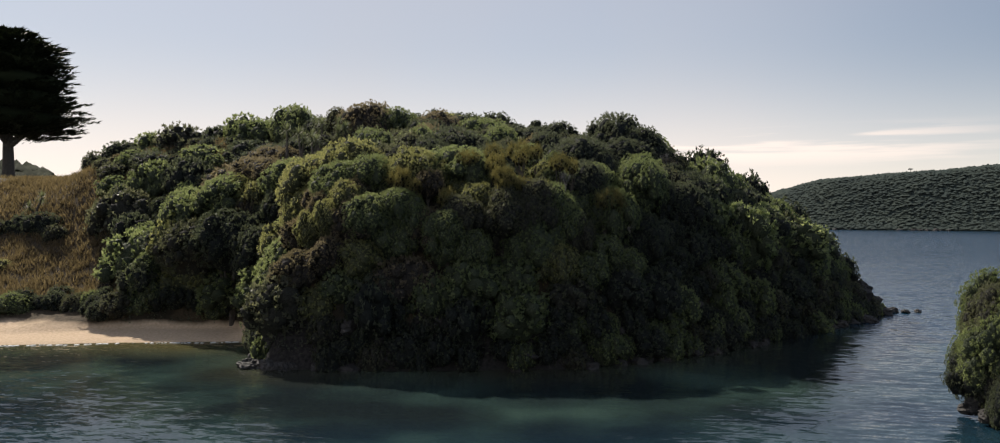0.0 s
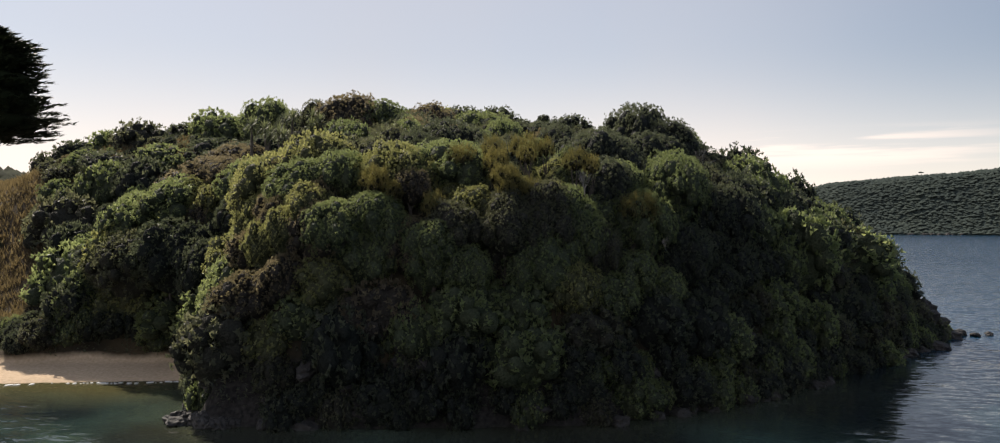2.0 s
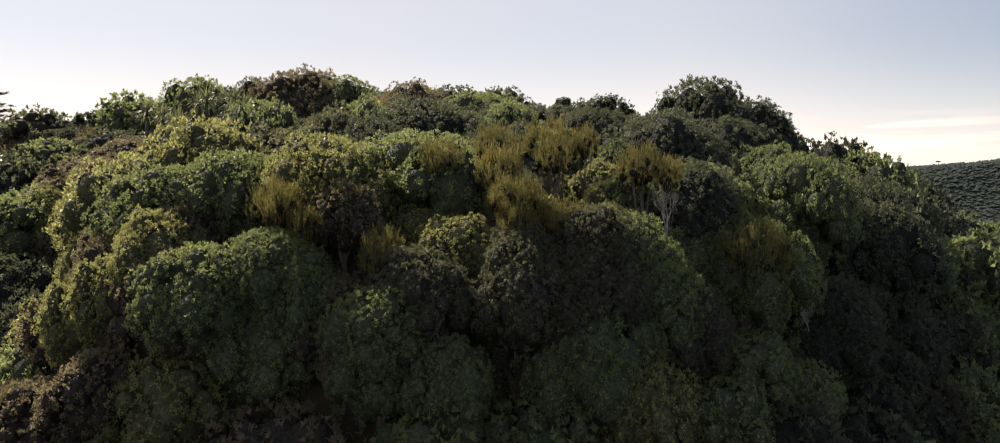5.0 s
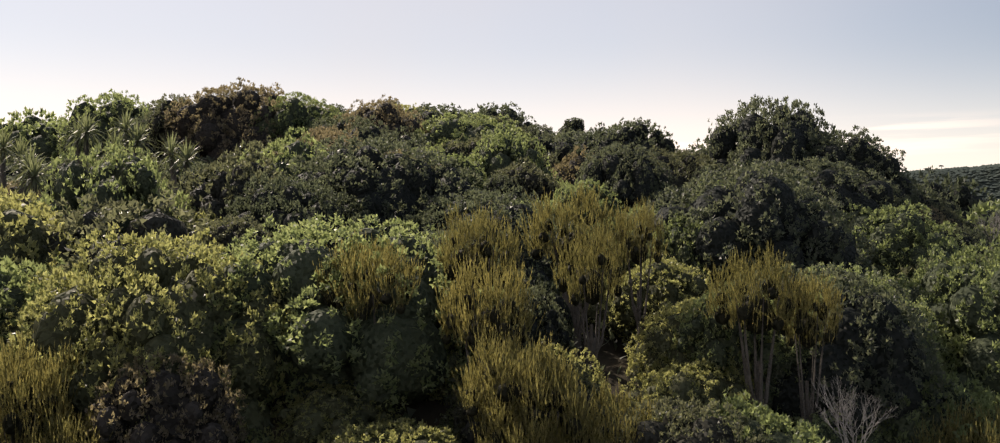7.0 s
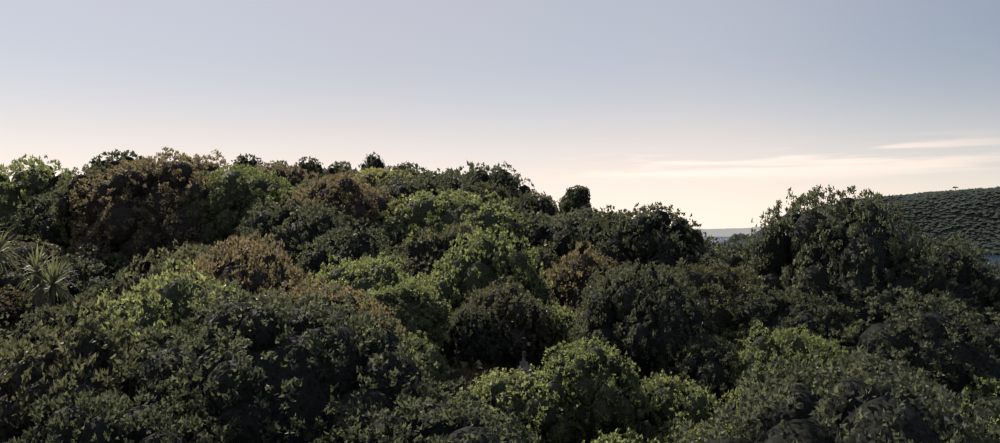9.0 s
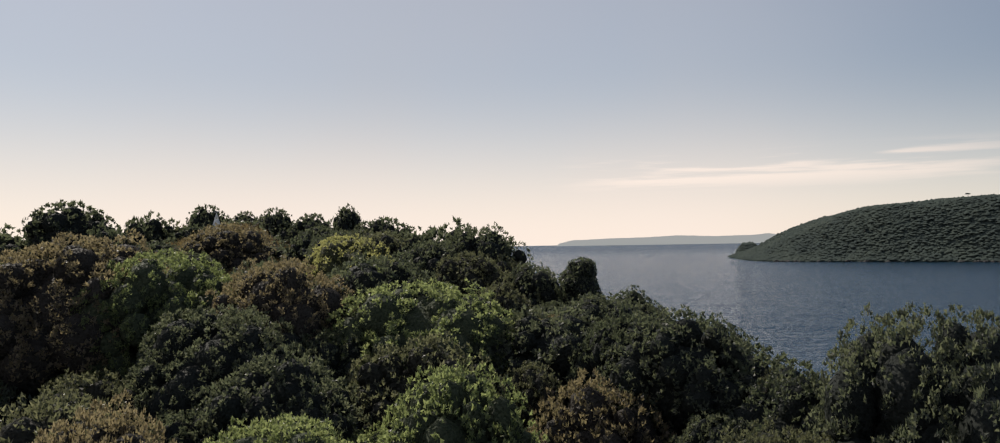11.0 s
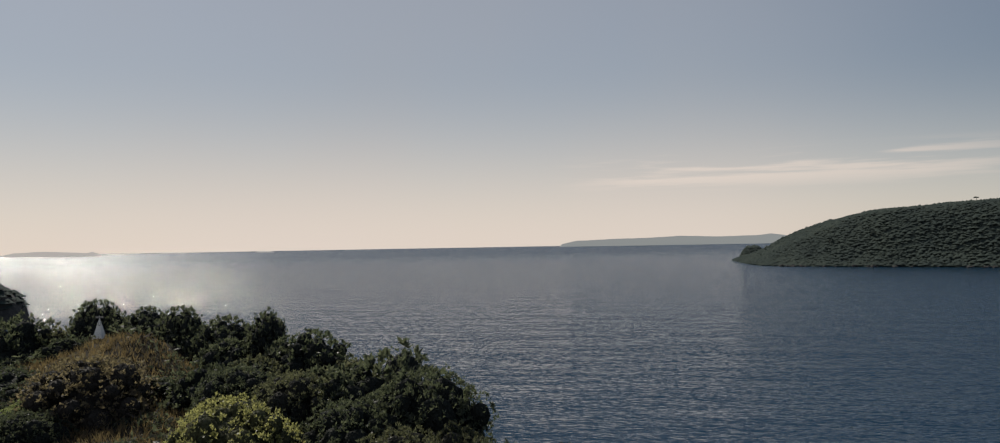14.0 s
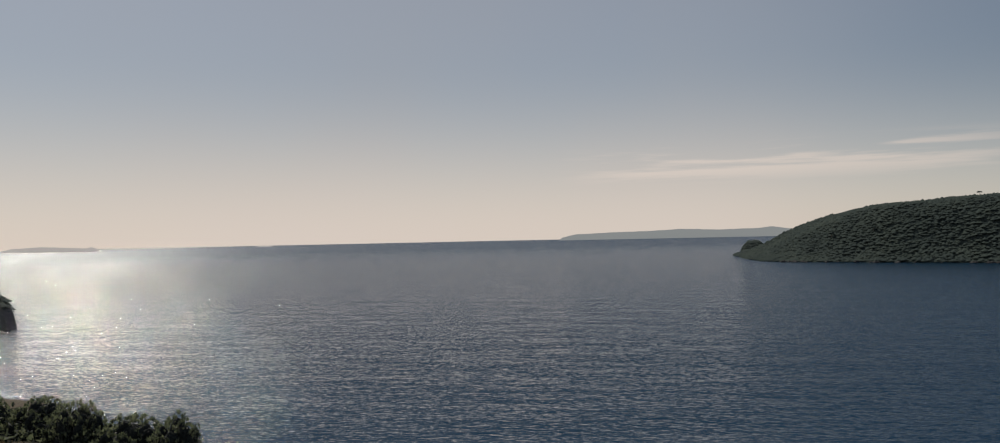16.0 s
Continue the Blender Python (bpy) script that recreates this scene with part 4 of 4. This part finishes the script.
        b.add(tube([(0, 0, -0.3), (dx * 0.25, dy * 0.25, dz * 0.4), (dx * 0.8, dy * 0.8, dz * 0.75), (dx, dy, dz)], [0.16, 0.12, 0.09, 0.08], 7))
    part("stem", b, [BARK], tree)
    for k, (x, y, z) in enumerate(heads):
        h = new("leaf_head", HEADS[k % 2])
        h.parent = tree
        h.matrix_basis = pose(x - cx, y - cy, z - g, 0, 0, 70 * k) @ Matrix.Diagonal((1.0, 1.0, 1.0, 1))


cabbage_tree([(-19.4, 72.6, 16.2), (-20.3, 73.1, 16.5)])
cabbage_tree([(-21.8, 73.4, 17.0), (-22.6, 73.9, 17.5), (-22.2, 72.7, 16.6)])
cabbage_tree([(-24.0, 73.6, 17.4), (-24.8, 74.2, 17.3)])
cabbage_tree([(-25.6, 72.2, 16.4), (-24.9, 71.6, 15.9)])
cabbage_tree([(-23.0, 69.6, 15.5), (-23.7, 70.3, 15.9)])
cabbage_tree([(-27.0, 73.0, 16.8)])
cabbage_tree([(-46.5, 81.0, float(ground(-46.5, 81.0)) + 1.7)])
cabbage_tree([(-55.0, 78.5, float(ground(-55.0, 78.5)) + 1.6), (-56.0, 78.0, float(ground(-56.0, 78.0)) + 1.1)])


# ---------------------------------------------------------------- cone-shaped tree on the edge
def cone_tree(x, y, top, r, length):
    rng = np.random.RandomState(95)
    g = float(ground(x, y))
    tree = tagged(new("columnar_tree"), "narrow dark egg-shaped conifer standing above the shrubs", "tree")
    tree.matrix_basis = pose(x, y, g - 0.1)
    b = Build()
    b.add(tube([(0, 0, -0.3), (0, 0, (top - g) * 0.6)], [0.16, 0.07], 7))
    part("trunk", b, [BARK], tree)
    c = Build()
    lb = np.array([(0.1 * math.cos(k * 2.4), 0.1 * math.sin(k * 2.4), top - g - r * 0.75 - k * (length - r) / 7, r * (0.72 + 0.28 * min(1, k / 2.5))) for k in range(8)])
    knobs = [(x + 0.72 * s * math.cos(a), y + 0.72 * s * math.sin(a), z + rng.uniform(-0.2, 0.25), s * rng.uniform(0.28, 0.46)) for x, y, z, s in lb for a in rng.uniform(0, 6.28, 7)]
    lb = np.array([*(q * np.array([1, 1, 1, 0.92]) for q in lb), *knobs])
    c.quads(leaves_on(rng, lb, 7000, 0.10, 0.08, 0.6), 0)
    # Inner balls in a darker leaf colour paint the shade between the leaves
    for q in lb:
        c.add(ball(q[:3], q[3] * 0.9, 10, 6), 1)
    part("crown", c, [LEAF_DARK, INNER_SHADE_DARK], tree)


cone_tree(-6.9, 92.2, 19.85, 0.78, 2.9)


# ---------------------------------------------------------------- dead grey shrub
def dead_shrub(x, y, z, size, seed):
    rng = np.random.RandomState(seed)
    ob = tagged(new("dead_shrub"), "bare dead shrub of pale grey twigs on the slope", "dead shrub", "dead shrubs")
    ob.matrix_basis = pose(x, y, z)
    b = Build()

    def grow(p, way, length, rad, level):
        q = p + way * length
        b.add(tube([p, p + way * length * 0.5 + Vector(rng.normal(size=3) * 0.04 * length), q], [rad, rad * 0.8, rad * 0.6], 5 if level < 2 else 4))
        if level < 5:
            for k in range(3 if level < 3 else 2):
                w = (way + Vector(rng.normal(size=3) * 0.32) + Vector((0, 0, 0.3))).normalized()
                grow(q, w, length * rng.uniform(0.6, 0.85), rad * 0.62, level + 1)
    for k in range(3):
        grow(Vector((0, 0, -0.3)), Vector((rng.uniform(-0.5, 0.5), rng.uniform(-0.5, 0.5), 1)).normalized(), size * 0.27, 0.010 * size, 0)
    part("branching", b, [BARK_PALE], ob)


dead_shrub(-1.5, 56.2, 11.0, 1.5, 3)
dead_shrub(2.6, 58.6, 8.2, 0.8, 5)
dead_shrub(5.4, 69.0, 13.2, 1.5, 8)


# ---------------------------------------------------------------- memorial cross and survey beacon
def box(b, c, s, top=1.0, slot=0):
    x, y, z = (k / 2 for k in s)
    v = [(c[0] + i * x * t, c[1] + j * y * t, c[2] + (z if t == top and up else -z)) for up, t in ((0, 1.0), (1, top)) for i, j in ((-1, -1), (1, -1), (1, 1), (-1, 1))]
    v = v[:4] + [(p[0], p[1], c[2] + z) for p in v[4:]]
    b.add((v, [(3, 2, 1, 0), (4, 5, 6, 7), (0, 1, 5, 4), (1, 2, 6, 5), (2, 3, 7, 6), (3, 0, 4, 7)]), slot)


def memorial_cross(x, y, z):
    ob = tagged(new("memorial_cross"), "small pale stone memorial cross on a stepped base", "cross")
    ob.matrix_basis = pose(x, y, z, 0, 0, 12) @ Matrix.Diagonal((0.78, 0.78, 0.78, 1))
    for k, (w, h, zz) in enumerate(((0.62, 0.2, 0.1), (0.44, 0.17, 0.285), (0.28, 0.15, 0.445))):
        b = Build()
        box(b, (0, 0, zz), (w, w, h), 0.96)
        part("step", b, [STONE_PALE], ob)
    b = Build()
    box(b, (0, 0, 0.92), (0.12, 0.10, 0.80), 0.86)
    part("shaft", b, [STONE_PALE], ob)
    b = Build()
    box(b, (0, 0, 1.10), (0.44, 0.09, 0.11), 0.97)
    part("arm", b, [STONE_PALE], ob)


memorial_cross(-7.1, 74.0, float(ground(-7.1, 74.0)) - 0.04)


def beacon(x, y, z):
    ob = tagged(new("survey_beacon"), "white boarded survey beacon pyramid with a dark crossbar on top", "beacon")
    ob.matrix_basis = pose(x, y, z, 0, 0, 10) @ Matrix.Diagonal((0.8, 0.8, 0.85, 1))
    for k in range(4):
        a = math.pi / 2 * k + math.pi / 4
        b = Build()
        b.add(tube([(0.40 * math.cos(a), 0.40 * math.sin(a), -0.1), (0.03 * math.cos(a), 0.03 * math.sin(a), 1.05)], [0.025, 0.02], 5))
        part("leg", b, [WHITE_PAINT], ob)
        b = Build()
        m = math.pi / 2 * k
        for j in range(6):
            z0, z1 = 0.12 + 0.105 * j, 0.215 + 0.105 * j
            w0, w1 = 0.275 * (1 - z0 / 1.12), 0.275 * (1 - z1 / 1.12)
            box_pts = []
            for zz, w in ((z0, w0), (z1, w1)):
                for s in (-1, 1):
                    for o in (0.0, 0.02):
                        box_pts.append(((w + o) * math.cos(m) - s * w * math.sin(m), (w + o) * math.sin(m) + s * w * math.cos(m), zz))
            b.add((box_pts, [(1, 3, 7, 5), (0, 4, 6, 2), (0, 1, 5, 4), (2, 6, 7, 3), (4, 5, 7, 6), (0, 2, 3, 1)]))
        part("boards", b, [WHITE_PAINT], ob)
    b = Build()
    b.add(tube([(0, 0, 0.8), (0, 0, 1.25)], [0.025, 0.025], 6))
    part("pole", b, [WHITE_PAINT], ob)
    b = Build()
    box(b, (0, 0, 1.18), (0.40, 0.05, 0.09))
    part("crossbar", b, [STONE_PALE], ob)


beacon(-27.7, 101.5, float(ground(-27.7, 101.5)) - 0.02)


# ---------------------------------------------------------------- rocks
def rock_mesh(seed, rough=0.28):
    b = bmesh.new()
    bmesh.ops.create_icosphere(b, subdivisions=3, radius=1)
    off = Vector((seed * 7.3, seed * 3.1, seed * 5.7))
    for v in b.verts:
        n = noise.fractal(v.co * 1.1 + off, 1.0, 2.1, 4)
        c = noise.cell(v.co * 2.2 + off)
        v.co *= 1 + rough * n + 0.16 * (c - 0.5)
        v.co.z *= 0.72
    me = bpy.data.meshes.new("rock")
    b.to_mesh(me)
    b.free()
    me.materials.append(ROCK)
    return me


ROCKS = [rock_mesh(k) for k in range(6)]


def rock(x, y, z, r, seed, name="shore_rock", label="dark wet weathered shore rock at the waterline"):
    q = np.random.RandomState(seed)
    ob = new(name, ROCKS[seed % 6])
    ob.matrix_basis = pose(x, y, z, q.uniform(-20, 20), q.uniform(-20, 20), q.uniform(0, 360)) @ Matrix.Diagonal((r * q.uniform(0.8, 1.3), r * q.uniform(0.8, 1.2), r * q.uniform(0.7, 1.1), 1))
    return tagged(ob, label, "rock", "shore rocks")


rr = np.random.RandomState(17)
for k in range(len(FACE) - 2):
    (x0, y0), (x1, y1) = FACE[k + 1], FACE[k + 2]
    if k == 0:
        continue
    n = math.hypot(x1 - x0, y1 - y0)
    for j in range(int(n * 1.7)):
        u, d = rr.uniform(), rr.uniform(-0.5, 1.3)
        r = rr.uniform(0.25, 0.7)
        x, y = x0 + u * (x1 - x0) - d * (y1 - y0) / n, y0 + u * (y1 - y0) + d * (x1 - x0) / n
        rock(x, y, max(0.0, float(ground(x, y))) + 0.1 * r, r, int(rr.randint(10000)))
for j in range(34):
    a, d = rr.uniform(0, 6.28), rr.uniform(0, 1) ** 0.6
    rock(-18.6 + 2.3 * d * math.cos(a), 51.8 + 1.5 * d * math.sin(a), 0.12, rr.uniform(0.2, 0.5), int(rr.randint(10000)))
for x, y, z, r in ((24.2, 85.4, 1.6, 1.5), (25.2, 86.4, 1.2, 1.4), (24.8, 87.2, 2.4, 1.3), (25.9, 87.4, 0.9, 1.1), (26.6, 86.9, 0.4, 0.8), (23.2, 83.6, 1.0, 1.2), (21.6, 80.8, 0.7, 1.0)):
    rock(x, y, z, r, int(rr.randint(10000)), "point_boulder", "dark weathered boulder heaped on the headland point")
for x, y, r in ((23.8, 80.2, 0.7), (24.4, 81.5, 0.4), (26.9, 86.5, 0.9), (27.6, 87.6, 0.7), (28.6, 88.6, 0.5), (29.6, 88.0, 0.35), (31.0, 88.8, 0.3), (26.0, 88.0, 1.6), (25.0, 85.8, 1.3)):
    rock(x, y, 0.1, r, int(rr.randint(10000)))


# ---------------------------------------------------------------- small rocky islet with a tall bush
ri = np.random.RandomState(29)
for k in range(64):
    a, d = ri.uniform(0, 6.28), math.sqrt(ri.uniform(0.02, 1.0))
    r = ri.uniform(0.3, 0.6) if d > 0.6 else ri.uniform(0.6, 1.1)
    rock(20.6 + 3.4 * d * math.cos(a), 44.2 + 4.2 * d * math.sin(a), 1.7 * (1 - d * d) + 0.05, r, 200 + k, "islet_rock", "brown weathered rock under a bush by the sea")
for x, y, r, t, kind in ((18.3, 42.2, 1.1, 2.6, "dark"), (18.6, 43.4, 1.4, 3.5, "grey"), (18.2, 44.8, 1.3, 3.6, "dark"), (18.6, 46.0, 1.4, 4.2, "green"), (19.0, 44.2, 1.7, 5.0, "green"), (18.9, 45.4, 1.6, 6.2, "grey"), (19.6, 42.6, 1.6, 4.0, "dark"),
                         (20.4, 44.8, 2.1, 6.6, "green"), (21.4, 46.2, 2.2, 7.3, "grey"), (19.7, 46.8, 1.8, 6.8, "green"), (22.8, 45.0, 2.1, 6.6, "green"), (21.5, 43.0, 2.0, 5.2, "dark"), (22.6, 47.2, 1.9, 5.6, "dark")):
    plant(kind, x, y, r, t, near=True, ground_z=0.7, flat=1.25)


# ---------------------------------------------------------------- beach slope
for x, y, r, kind in ((-37.5, 66.4, 1.0, "dark"), (-39.5, 66.0, 1.1, "dark"), (-41.5, 65.8, 1.0, "grey"), (-43.6, 65.4, 1.2, "dark"), (-46.0, 64.8, 1.1, "dark"), (-48.5, 64.0, 1.2, "grey"), (-40.5, 67.6, 0.9, "brown"), (-44.5, 67.2, 1.0, "dark"),
                      (-53.0, 76.0, 1.5, "dark"), (-55.5, 76.5, 1.4, "dark"), (-51.0, 75.0, 1.1, "grey"), (-57.5, 75.5, 1.3, "grey"), (-47.8, 78.0, 1.2, "brown"), (-52.5, 70.0, 0.9, "bright"), (-54.5, 69.5, 1.0, "bright"), (-46.0, 80.5, 1.2, "dark"), (-60.0, 70.5, 1.3, "green"), (-44.0, 76.5, 1.0, "brown"), (-49.5, 84.0, 1.2, "green")):
    g = float(ground(x, y))
    plant(kind, x, y, r, g + 1.15 * r, near=False)


def grass(name, label, boxes, count, tall, seed, width=0.035):
    q = np.random.RandomState(seed)
    tri = []
    for x0, x1, y0, y1, share in boxes:
        n = int(count * share)
        x, y = q.uniform(x0, x1, n), q.uniform(y0, y1, n)
        d = coast_distance(x, y)
        ok = (ground(x, y) > 1.6) & (wander(x, y, 6, 77) > -0.55)
        x, y = x[ok], y[ok]
        z = ground(x, y) - 0.03
        p = np.stack([x, y, z], 1)
        for k in range(3):
            a = q.uniform(0, 6.28, len(x))
            w = np.stack([np.cos(a), np.sin(a), 0 * a], 1) * width * q.uniform(0.6, 1.5, (len(x), 1))
            h = q.uniform(0.5, 1.2, len(x)) * tall
            t = np.stack([q.normal(size=len(x)) * 0.35 * h, q.normal(size=len(x)) * 0.35 * h, h], 1)
            o = q.normal(size=p.shape) * np.array([0.08, 0.08, 0])
            tri.append(np.stack([p + o - w, p + o + w, p + o + t], 1))
    b = Build()
    b.quads(np.concatenate(tri), 0)
    ob = new(name, b.mesh(name, [GRASS_DRY]))
    return tagged(ob, label, "grass", kind="stuff")


grass("slope_grass", "long dry brown grass over the slope above the beach", [(-66, -36, 63.5, 90, 1.0), (-100, -60, 66, 125, 0.5)], 15000, 0.55, 5, 0.05)
grass("clearing_grass", "dry brown grass and low growth round the hilltop clearing", [(-36, -20, 84, 102, 1.0)], 9000, 0.32, 6, 0.022)
grass("cross_grass", "dry pale grass round the memorial cross", [(-9.5, -5.0, 71.0, 75.2, 1.0)], 900, 0.35, 9, 0.014)


# ---------------------------------------------------------------- distance
def far_hill_height(x, y):
    x, y = np.asarray(x, float), np.asarray(y, float)
    prof = 55 * smooth(110, 256, x) ** 0.60 + 9 * smooth(240, 420, x)
    front = 862 - 0.62 * (x - 160)
    z = prof * smooth(0, 1, (y - front) / 100) ** 0.8 * smooth(1250, 1050, y)
    knob = 18 * np.exp(-(((x - 141) / 15) ** 2 + ((y - 1160) / 30) ** 2) ** 2)
    z = np.maximum(z, knob)
    lump = 1.5 * wander(x, y, 60, 31) + 0.6 * wander(x, y, 26, 32)
    return np.where(z > 0.6, z + lump * smooth(0, 10, z), -3)


# Bush green with blue-grey distance haze mixed into the base colour
FAR_BUSH_HAZED = rough_material("far_bush_hazed", [(0.30, (0.040, 0.052, 0.050)), (0.52, (0.052, 0.066, 0.058)), (0.70, (0.066, 0.080, 0.066))], 0.03, 0.9, 0.0, fine=8.0, gloss=0.05)
hill = grid_mesh("backdrop_hill", np.arange(100, 760, 4.0), np.arange(480, 1260, 4.0), far_hill_height, [FAR_BUSH_HAZED], keep=-1)
tagged(hill, "bush-covered hill rising from the sea across the bay", "hill", kind="structure")


def lump_mesh(seed):
    b = bmesh.new()
    bmesh.ops.create_icosphere(b, subdivisions=1, radius=1)
    bmesh.ops.delete(b, geom=[v for v in b.verts if v.co.z < -0.35], context="VERTS")
    off = Vector((seed * 3.3, seed * 9.1, 0))
    for v in b.verts:
        v.co *= 1 + 0.3 * noise.fractal(v.co * 1.6 + off, 1.0, 2.0, 3)
    b.verts.index_update()
    v = np.array([tuple(p.co) for p in b.verts])
    f = np.array([[w.index for w in p.verts] for p in b.faces])
    b.free()
    return v, f


def far_canopy(name, label, count, xr, yr, height, seed, size, low, front=None, mat=None):
    """Tree crowns massed over a distant hill."""
    q = np.random.RandomState(seed)
    shapes = [lump_mesh(k) for k in range(5)]
    b = Build()
    x, y = q.uniform(*xr, count), q.uniform(*yr, count)
    if front:
        y = front(x) + y
    z = height(x, y)
    vs, fs, n = [], [], 0
    for k in np.where(z > low)[0]:
        v, f = shapes[k % 5]
        r = size[0] + (size[1] - size[0]) * q.uniform() ** 3.2
        a = q.uniform(0, 6.28)
        rot = np.array([[math.cos(a), -math.sin(a), 0], [math.sin(a), math.cos(a), 0], [0, 0, q.uniform(0.75, 1.2)]])
        vs.append(v @ rot.T * r + np.array([x[k], y[k], z[k] - 0.40 * r]))
        fs.append(f + n)
        n += len(v)
    ob = mesh_object(name, np.concatenate(vs).tolist(), np.concatenate(fs).tolist(), [mat or FAR_BUSH_HAZED], smooth_shade=True)
    return tagged(ob, label, "trees", kind="stuff")


far_canopy("far_woods", "massed dark tree crowns over the far hill", 40000, (112, 560), (1, 150), far_hill_height, 41, (0.8, 3.7), 0.8, lambda x: 862 - 0.62 * (x - 160))
far_canopy("far_slope_woods", "dark tree crowns over the far hill's seaward slope", 3000, (112, 215), (150, 340), far_hill_height, 45, (1.2, 3.7), 0.8, lambda x: 862 - 0.62 * (x - 160))
far_canopy("far_point_woods", "dark tree crowns over the far rocky point", 420, (118, 168), (1118, 1200), far_hill_height, 42, (2.0, 3.8), 2)

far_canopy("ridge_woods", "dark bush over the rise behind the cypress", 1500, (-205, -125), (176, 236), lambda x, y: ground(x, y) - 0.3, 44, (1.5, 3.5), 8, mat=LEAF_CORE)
for x, y, r in ((180, 905, 1.9), (305, 880, 1.7), (212, 880, 1.4)):
    z = float(far_hill_height(x, y))
    t = tagged(new("umbrella_tree"), "lone flat-topped tree on the far hill skyline", "tree", "skyline trees")
    t.matrix_basis = pose(x, y, z)
    b = Build()
    b.add(tube([(0, 0, -1), (0.2, 0, 2), (0.1, 0.2, 4.2)], [0.35, 0.25, 0.12], 6))
    part("trunk", b, [BARK], t)
    b = Build()
    for k in range(5):
        b.add(ball((r * 0.7 * math.cos(k * 1.26), r * 0.7 * math.sin(k * 1.26), 4.2 + 0.3 * (k % 2)), r * 0.75, 9, 6, 0.45))
    part("crown", b, [FAR_BUSH_HAZED], t)

# pale rocks along the foot of the far hill
for k in range(60):
    x = rr.uniform(128, 330)
    y = 862 - 0.62 * (x - 160) - rr.uniform(-6, 3) + 0.0
    if k > 44:
        x, y = rr.uniform(118, 165), rr.uniform(1115, 1135)
    rock(x, y, 0.2, rr.uniform(0.8, 2.6), int(rr.randint(10000)), "far_shore_rock", "pale broken rock along the far shore")


def mound(name, label, cx, cy, rx, ry, h, seed, mat, step):
    def height(x, y):
        q = 1 - ((x - cx) / rx) ** 2 - ((y - cy) / ry) ** 2
        return np.where(q > 0, h * np.sqrt(np.maximum(q, 0)) ** 0.8 * (1 + 0.12 * wander(x, y, rx * 0.5, seed)), -2)
    ob = grid_mesh(name, np.arange(cx - rx * 1.05, cx + rx * 1.05, step), np.arange(cy - ry * 1.05, cy + ry * 1.05, step), height, [mat], keep=-1)
    tagged(ob, label, "headland", kind="structure")
    return height


stack = mound("backdrop_point", "steep bush-covered rocky point beyond the headland", -247, 316, 25, 26, 17, 51, ROCK, 1.0)
far_canopy("point_woods", "dark tree crowns over the rocky point", 1500, (-273, -221), (288, 344), stack, 43, (1.2, 2.6), 5)
for k in range(26):
    rock(-221 + rr.uniform(-6, 9), 304 + rr.uniform(-10, 10), 0.1, rr.uniform(0.7, 2.0), int(rr.randint(10000)), "point_rock", "dark rock in the surf below the point")


# Flat emission: distance haze put into a glowing colour, unlit by the sun
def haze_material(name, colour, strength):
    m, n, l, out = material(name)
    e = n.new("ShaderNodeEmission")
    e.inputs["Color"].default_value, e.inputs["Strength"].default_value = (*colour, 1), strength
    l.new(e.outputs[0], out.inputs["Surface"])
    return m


def far_island(name, label, profile, y, mat, thick=120):
    """A low island on the horizon: rows of x and height along its length."""
    xs = np.linspace(profile[0][0], profile[-1][0], 90)
    zs = np.interp(xs, [p[0] for p in profile], [p[1] for p in profile]) + 1.2 * wander(xs, xs * 0, 90, 61)
    b = Build()
    v = []
    for x, z in zip(xs, zs):
        v += [(x, y - thick, -2), (x, y, max(z, 0)), (x, y + thick, -2)]
    f = []
    for k in range(len(xs) - 1):
        f += [(3 * k, 3 * k + 3, 3 * k + 4, 3 * k + 1), (3 * k + 1, 3 * k + 4, 3 * k + 5, 3 * k + 2)]
    b.add((v, f))
    ob = new(name, b.mesh(name, [mat]))
    return tagged(ob, label, "island", kind="structure")


HAZE = haze_material("land_haze_glow", (0.30, 0.31, 0.31), 1.0)
# Paler, warmer copy: backlit haze painted for the land to the left
HAZE_LEFT = haze_material("land_backlit_haze_glow", (0.50, 0.46, 0.44), 1.0)
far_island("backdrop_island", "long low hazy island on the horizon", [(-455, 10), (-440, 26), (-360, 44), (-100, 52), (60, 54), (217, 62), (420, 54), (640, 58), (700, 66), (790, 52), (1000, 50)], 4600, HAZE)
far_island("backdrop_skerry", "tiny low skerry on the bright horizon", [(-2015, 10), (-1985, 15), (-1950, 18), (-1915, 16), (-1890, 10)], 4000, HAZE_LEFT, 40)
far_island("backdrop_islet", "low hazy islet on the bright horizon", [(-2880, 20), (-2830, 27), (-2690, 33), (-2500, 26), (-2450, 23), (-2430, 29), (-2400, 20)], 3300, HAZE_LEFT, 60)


# ---------------------------------------------------------------- foam along the beach
def foam():
    m, n, l, out = material("foam")
    p = n.new("ShaderNodeBsdfPrincipled")
    p.inputs["Base Color"].default_value, p.inputs["Roughness"].default_value = (0.8, 0.8, 0.78, 1), 0.7
    l.new(p.outputs[0], out.inputs["Surface"])
    q = np.random.RandomState(71)
    b = Build()
    line = [(-120, 36), (-70, 47), (-41, 56), (-33, 58.6), (-24.6, 60.6)]
    for (x0, y0), (x1, y1) in zip(line, line[1:]):
        L = math.hypot(x1 - x0, y1 - y0)
        for k in range(int(L * 5)):
            u = q.uniform()
            r = q.uniform(0.05, 0.16)
            d = q.normal() * 0.07 + 0.12 * math.sin(u * L * 0.9) - 0.25
            x, y = x0 + u * (x1 - x0), y0 + u * (y1 - y0) + d
            b.add(ball((x, y, 0.02), r, 6, 4, 0.25))
    ob = new("foam", b.mesh("foam", [m]))
    return tagged(ob, "thin white foam of small waves along the beach", "foam", kind="stuff")


foam()
